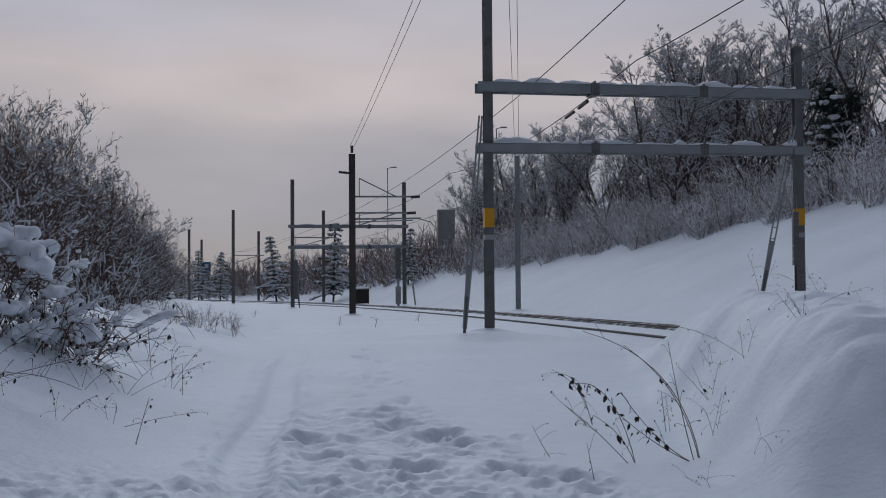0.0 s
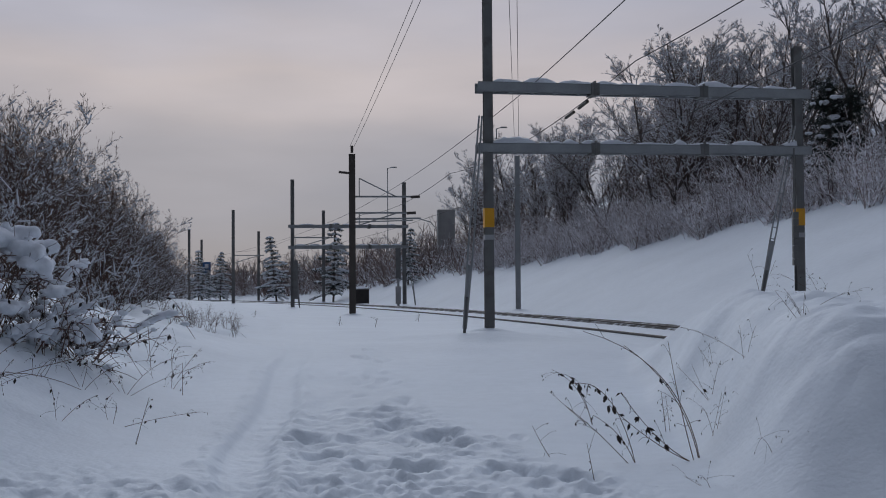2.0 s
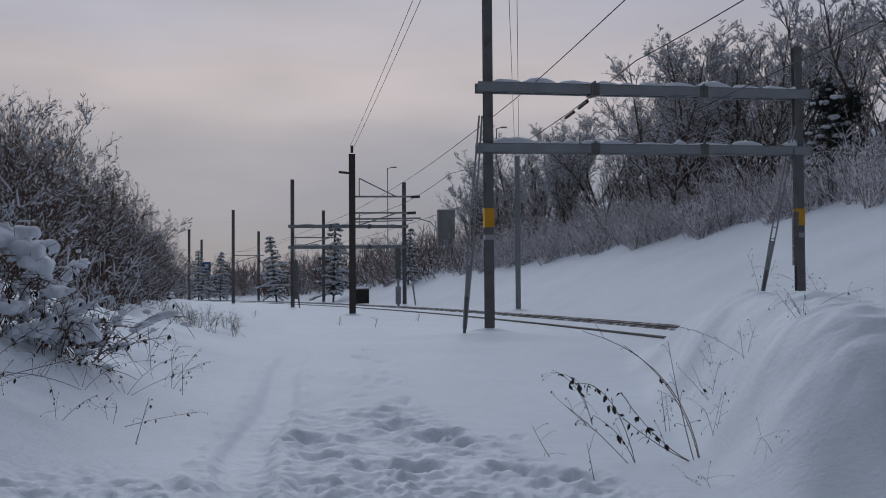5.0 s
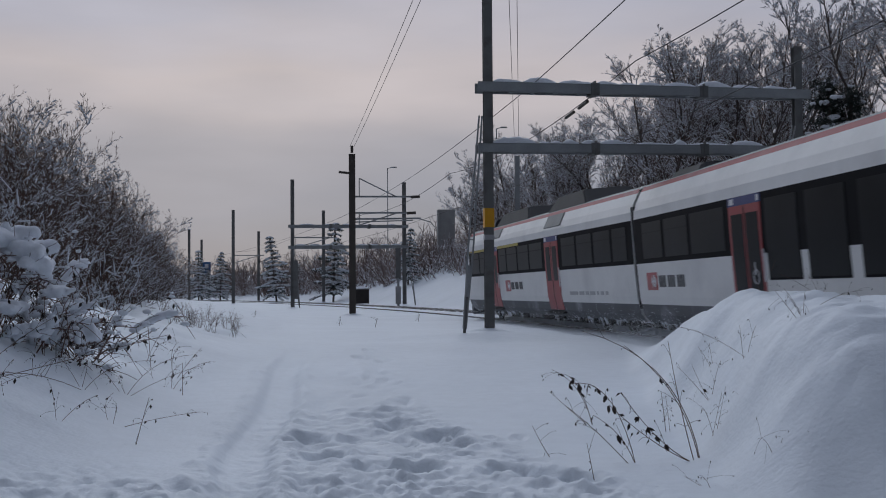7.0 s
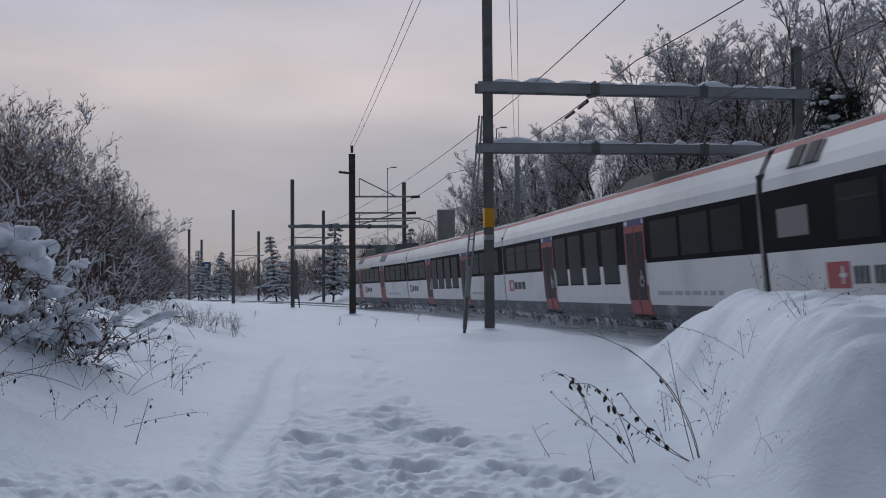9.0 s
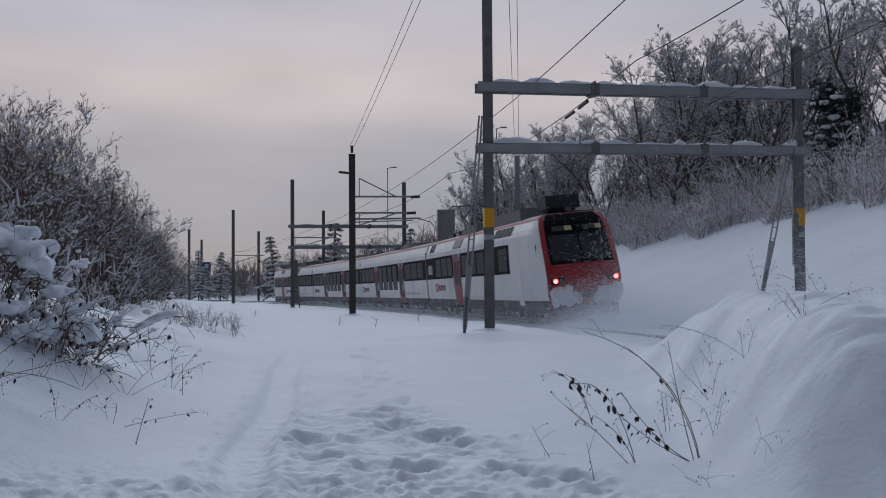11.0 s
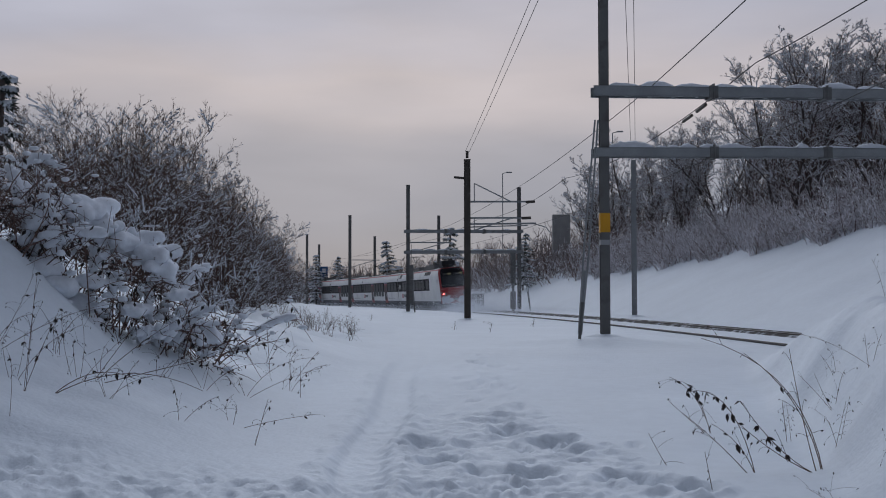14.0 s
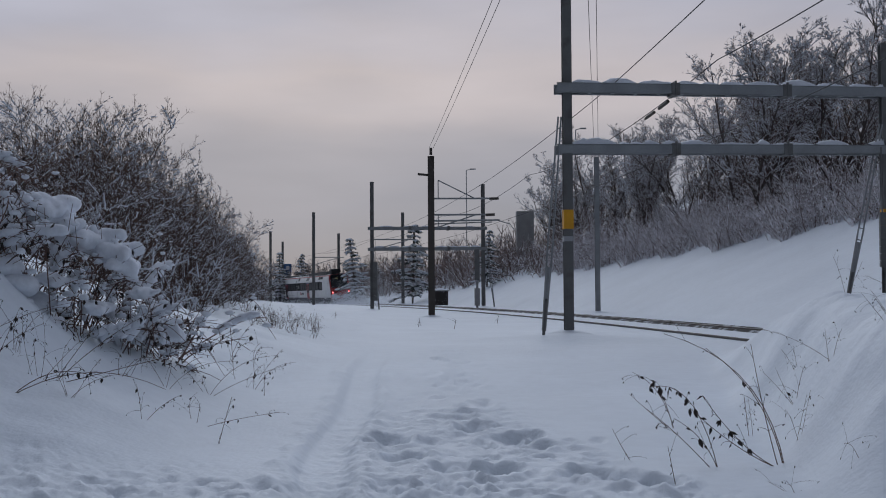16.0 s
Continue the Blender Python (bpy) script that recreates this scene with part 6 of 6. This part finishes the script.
def bramble():
    rng = np.random.RandomState(61)
    ob = thing("bramble_bush", "bramble bush bowed under thick clumps of snow", "bush")
    stems, twigs, leaves, snow = [], [], [], []
    for k in range(150):
        f = rng.rand()
        bx = -4.55 - 3.4 * f + rng.normal(0, 0.12)
        by = 15.6 - 1.4 * f + rng.normal(0, 0.45)
        bz = zat(bx, by)
        top = np.interp(f, [0, 0.3, 0.6, 1.0], [0.6, 1.2, 1.5, 0.75]) * rng.uniform(0.2, 1.1)
        tip = (bx + rng.normal(0.25, 0.5), by + rng.normal(-0.1, 0.35), bz + top * rng.uniform(0.35, 1.0))
        pts = arc((bx, by, bz - 0.1), tip, top * rng.uniform(0.5, 0.95), 9, rng.normal(0, 0.3))
        stems.append(tube(pts, 0.010, 0.005, 4))
        for j in range(10):
            q = pts[rng.randint(2, 9)]
            e = rng.normal(0, 0.22, 3) + np.array([0.05, -0.05, 0.02])
            tw = arc(q, q + e, 0.05, 4)
            twigs.append(tube(tw, 0.005, 0.003, 3))
            for _ in range(2):
                if rng.rand() < 0.26:
                    leaves.append(leaf(tw[rng.randint(1, 4)], rng.normal(0, 0.5, 3) + np.array([0, 0, -0.8]), rng.uniform(0.05, 0.10), rng))
            if rng.rand() < 0.3:
                v, fc = blob(rng.uniform(0.018, 0.05), rng.randint(9999), 7, 5)
                snow.append((v * np.array([1.5, 1.2, 0.8]) + q + e * rng.rand() + np.array([0, 0, 0.03]), fc))
        # snow riding on the bow of the stem
        if rng.rand() < 0.55:
            i0 = rng.randint(1, 5)
            i1 = min(9, i0 + rng.randint(3, 7))
            fine = np.repeat(pts[i0:i1], 3, 0)
            fine[1:-1] = (fine[:-2] + fine[1:-1] + fine[2:]) / 3
            fat = rng.uniform(0.04, 0.085)
            v, fc = tube(fine + rng.normal(0, 0.006, fine.shape) + np.array([0, 0, fat * 0.8]), fat, fat, 7)
            swell = np.repeat(np.sin(np.linspace(0.25, 2.9, len(fine))) ** 0.5 * rng.uniform(0.7, 1.35, len(fine)), 7)[:, None]
            mid = np.repeat(fine, 7, 0) + np.array([0, 0, fat * 0.8])
            snow.append((mid + (v - mid) * swell, fc))
    tagged(part("stem_tangle", mesh_of("stem_tangle", *join(stems), RED_TWIG), parent=ob, label="bowed dark stems"), kind="stuff")
    tagged(part("twig_tangle", mesh_of("twig_tangle", *join(twigs), RED_TWIG), parent=ob), kind="stuff")
    tagged(part("foliage", mesh_of("foliage", *join(leaves), DEAD_LEAF), parent=ob, label="withered dark leaves"), kind="stuff")
    tagged(part("snow", mesh_of("snow", *join(snow), SNOW_CLUMP, True), parent=ob, label="small clumps of snow"), kind="stuff")
    # larger cushions
    for x, y, z, r, sq in ((-6.1, 14.9, 2.30, 0.34, 0.8), (-6.45, 14.8, 2.15, 0.32, 0.9), (-5.85, 14.8, 2.1, 0.24, 0.9), (-6.85, 14.5, 1.45, 0.46, 0.7), (-6.5, 14.3, 1.25, 0.42, 0.7), (-6.1, 14.25, 1.05, 0.32, 0.7),
                           (-7.3, 14.4, 1.6, 0.6, 0.7), (-5.42, 15.0, 1.85, 0.26, 0.9), (-5.2, 15.0, 1.7, 0.26, 0.7), (-4.98, 15.0, 1.52, 0.22, 0.7), (-4.8, 15.0, 1.2, 0.14, 0.8), (-4.66, 15.0, 0.98, 0.12, 0.8), (-5.46, 15.0, 1.95, 0.10, 1.3),
                           (-4.45, 15.1, 0.66, 0.12, 1.6), (-5.3, 14.6, 1.0, 0.2, 0.6), (-5.7, 14.4, 1.35, 0.18, 0.6), (-5.0, 14.7, 0.7, 0.16, 0.6), (-5.75, 14.3, 0.82, 0.22, 0.6), (-6.6, 14.9, 2.25, 0.2, 0.8)):
        lumps = []
        for k in range(14):
            q = rng.normal(0, 0.5, 3) * r * np.array([1.25, 0.9, 0.55 * sq])
            v, fc = blob(r * rng.uniform(0.25, 0.56), rng.randint(9999), 10, 7)
            w = v * np.array([1.25, 1.1, 0.8 * sq + 0.15]) + q
            w += 0.05 * r * np.sin(w[:, [1, 2, 0]] * 23 / r * 0.2 + k)
            lumps.append((w + np.array([x, y, z]), fc))
        cushion = part("snow_cushion", mesh_of("snow_cushion", *join(lumps), SNOW_CLUMP, True), parent=ob, label="thick lumpy cushion of snow")
        melt = cushion.modifiers.new("melt", "REMESH")
        melt.mode, melt.voxel_size, melt.use_smooth_shade = "VOXEL", 0.03, True
        ease = cushion.modifiers.new("ease", "SMOOTH")
        ease.factor, ease.iterations = 0.5, 3


bramble()


# ---- dry weeds standing in the snow ----
def weed(x, y, stems, label, seed, leaf_n=4, leaf_size=0.05, r=0.004, group="dry weeds"):
    """A withered plant: each stem is (tip dx, dy, dz, bow, leaves)."""
    rng = np.random.RandomState(seed)
    g = zat(x, y)
    ob = thing("dry_weed", label, "weed", group, pose(x, y, g))
    lv = []
    for dx, dy, dz, bow, nl, *sway in stems:
        pts = arc((rng.normal(0, 0.02), rng.normal(0, 0.02), -0.08), (dx, dy, dz), bow, 10, *sway)
        part("stem", mesh_of("stem", *tube(pts, r, r * 0.5, 4), TWIG), parent=ob)
        for _ in range(nl):
            i = rng.randint(4, 10)
            lv.append(leaf(pts[i], rng.normal(0, 0.35, 3) + np.array([0, 0, -0.7]), leaf_size * rng.uniform(0.6, 1.4), rng))
        for _ in range(4):
            i = rng.randint(3, 9)
            e = rng.normal(0, 0.09, 3) + 0.5 * (pts[i] - pts[i - 1])
            lv.append(tube(arc(pts[i], pts[i] + e, 0.03, 4), r * 0.5, r * 0.3, 3))
            lv.append(leaf(pts[i] + e, rng.normal(0, 0.3, 3) + np.array([0, 0, -0.6]), leaf_size * 0.5, rng))
    if lv:
        tagged(part("foliage", mesh_of("foliage", *join(lv), DEAD_LEAF), parent=ob, label="hanging withered leaves"), kind="stuff")
    return ob


weed(2.30, 10.9, [(-1.03, 0.1, 1.13, 0.36, 0, 0.38), (-0.66, 0.1, 1.0, 0.16, 1, 0.22), (-0.24, 0.2, 1.03, -0.06, 0, -0.02), (-0.69, 0.1, 0.57, -0.20, 24), (-0.80, 0.1, 0.46, -0.12, 8)], "tall bowed weed with hanging withered leaves", 501, leaf_size=0.06, r=0.0048, group="tall weeds")
weed(1.745, 11.0, [(-0.60, 0.1, 0.70, 0.52, 16, 0.12), (-0.38, 0.1, 0.42, 0.1, 5, 0.1), (-0.62, 0.2, 0.5, 0.06, 0)], "bowed weed with rows of dark leaves", 502, leaf_size=0.08, r=0.0042, group="tall weeds")
weed(1.66, 13.3, [(-0.47, 0.0, 0.60, 0.22, 4, 0.1), (-0.36, 0.1, 0.55, 0.3, 6, 0.05), (-0.5, 0.0, 0.36, 0.0, 0)], "thin bowed weed with a few curled leaves", 505, leaf_size=0.06, r=0.0036, group="tall weeds")
weed(1.05, 11.4, [(-0.22, 0, 0.30, -0.04, 0)], "single thin dry stalk in snow", 503)
weed(1.28, 10.2, [(-0.08, 0, 0.28, 0.0, 0)], "single thin dry stalk in snow", 504)
rng = np.random.RandomState(77)
for x, y, h, n in ((3.0, 12.0, 0.3, 3), (2.75, 12.5, 0.35, 3), (3.0, 13.5, 0.28, 2), (2.5, 11.2, 0.4, 4), (4.1, 13.0, 0.22, 3), (3.35, 11.3, 0.32, 5), (2.35, 12.6, 0.4, 3), (2.55, 9.4, 0.16, 3), (2.15, 9.6, 0.1, 2), (3.8, 14.5, 0.45, 2)):
    weed(x, y, [(rng.normal(-0.1, 0.25), rng.normal(0, 0.1), h * rng.uniform(0.5, 1.1), rng.uniform(-0.05, 0.15), rng.randint(0, 2)) for _ in range(n)], "thin dry stalks poking from the snow heap", rng.randint(9999), r=0.0022)
for x, y, h, n in ((-4.25, 14.2, 0.5, 5), (-3.95, 15.0, 0.55, 6), (-4.6, 13.6, 0.45, 5), (-3.9, 12.2, 0.5, 4), (-4.5, 11.8, 0.7, 6), (-5.0, 12.2, 0.85, 7), (-5.4, 12.6, 0.7, 6), (-3.55, 13.0, 0.4, 5), (-3.7, 16.5, 0.55, 2), (-5.4, 11.6, 1.0, 5), (-5.8, 12.0, 0.9, 6), (-3.9, 17.5, 0.7, 5), (-4.4, 18.0, 0.8, 5), (-5.0, 10.6, 0.7, 3)):
    weed(x, y, [(rng.normal(0.22, 0.42), rng.normal(0, 0.2), h * rng.uniform(0.3, 0.9), rng.uniform(0.0, 0.35), rng.randint(2, 6), rng.normal(0, 0.12)) for _ in range(max(2, (2 * n) // 3))], "dry weeds with seed heads bent over snow", rng.randint(9999), leaf_size=0.045, r=0.003)
weed(-4.9, 12.4, [(2.05, 0.2, 0.42, 0.02, 6, 0.1), (0.9, 0.1, 0.62, 0.1, 5), (0.55, 0.1, 0.72, 0.0, 3)], "long bent stalks lying over the snow", 511, leaf_size=0.06, r=0.0042, group="tall weeds")
weed(-5.05, 11.6, [(1.55, 0.1, 0.0, 0.42, 0), (0.9, 0.0, 0.12, 0.3, 4)], "stalk bowed over until its tip meets the snow", 512, leaf_size=0.06, r=0.005, group="tall weeds")
weed(-5.15, 11.3, [(0.12, 0.0, 1.15, 0.0, 3), (0.05, 0.1, 0.95, 0.0, 6), (0.35, 0.0, 0.8, 0.05, 8)], "upright dry stalks with seed heads", 513, leaf_size=0.055, r=0.004, group="tall weeds")
weed(-3.05, 11.9, [(0.16, 0.0, 0.46, 0.03, 0)], "single stalk with a dark seed head", 514, leaf_size=0.09, r=0.004)
weed(-3.55, 16.2, [(0.06, 0.0, 0.42, 0.0, 0)], "single stalk with a dark seed head", 515, leaf_size=0.10, r=0.005)
for k in range(26):
    d = rng.uniform(27, 40)
    x = -(0.235 - 0.07 * rng.rand()) * d
    weed(x, d, [(rng.normal(0, 0.12), 0, rng.uniform(0.2, 0.5), 0.02, 0) for _ in range(5)], "tuft of dry grass in snow", rng.randint(9999), r=0.004, group="grass tufts")
for px, d in ((600, 40), (665, 38), (740, 46), (450, 44)):
    weed((px - 784) / 2138 * d, d, [(0.05, 0, 0.3, 0.02, 2)], "small dark stalk in snow", px, r=0.008)


motions()
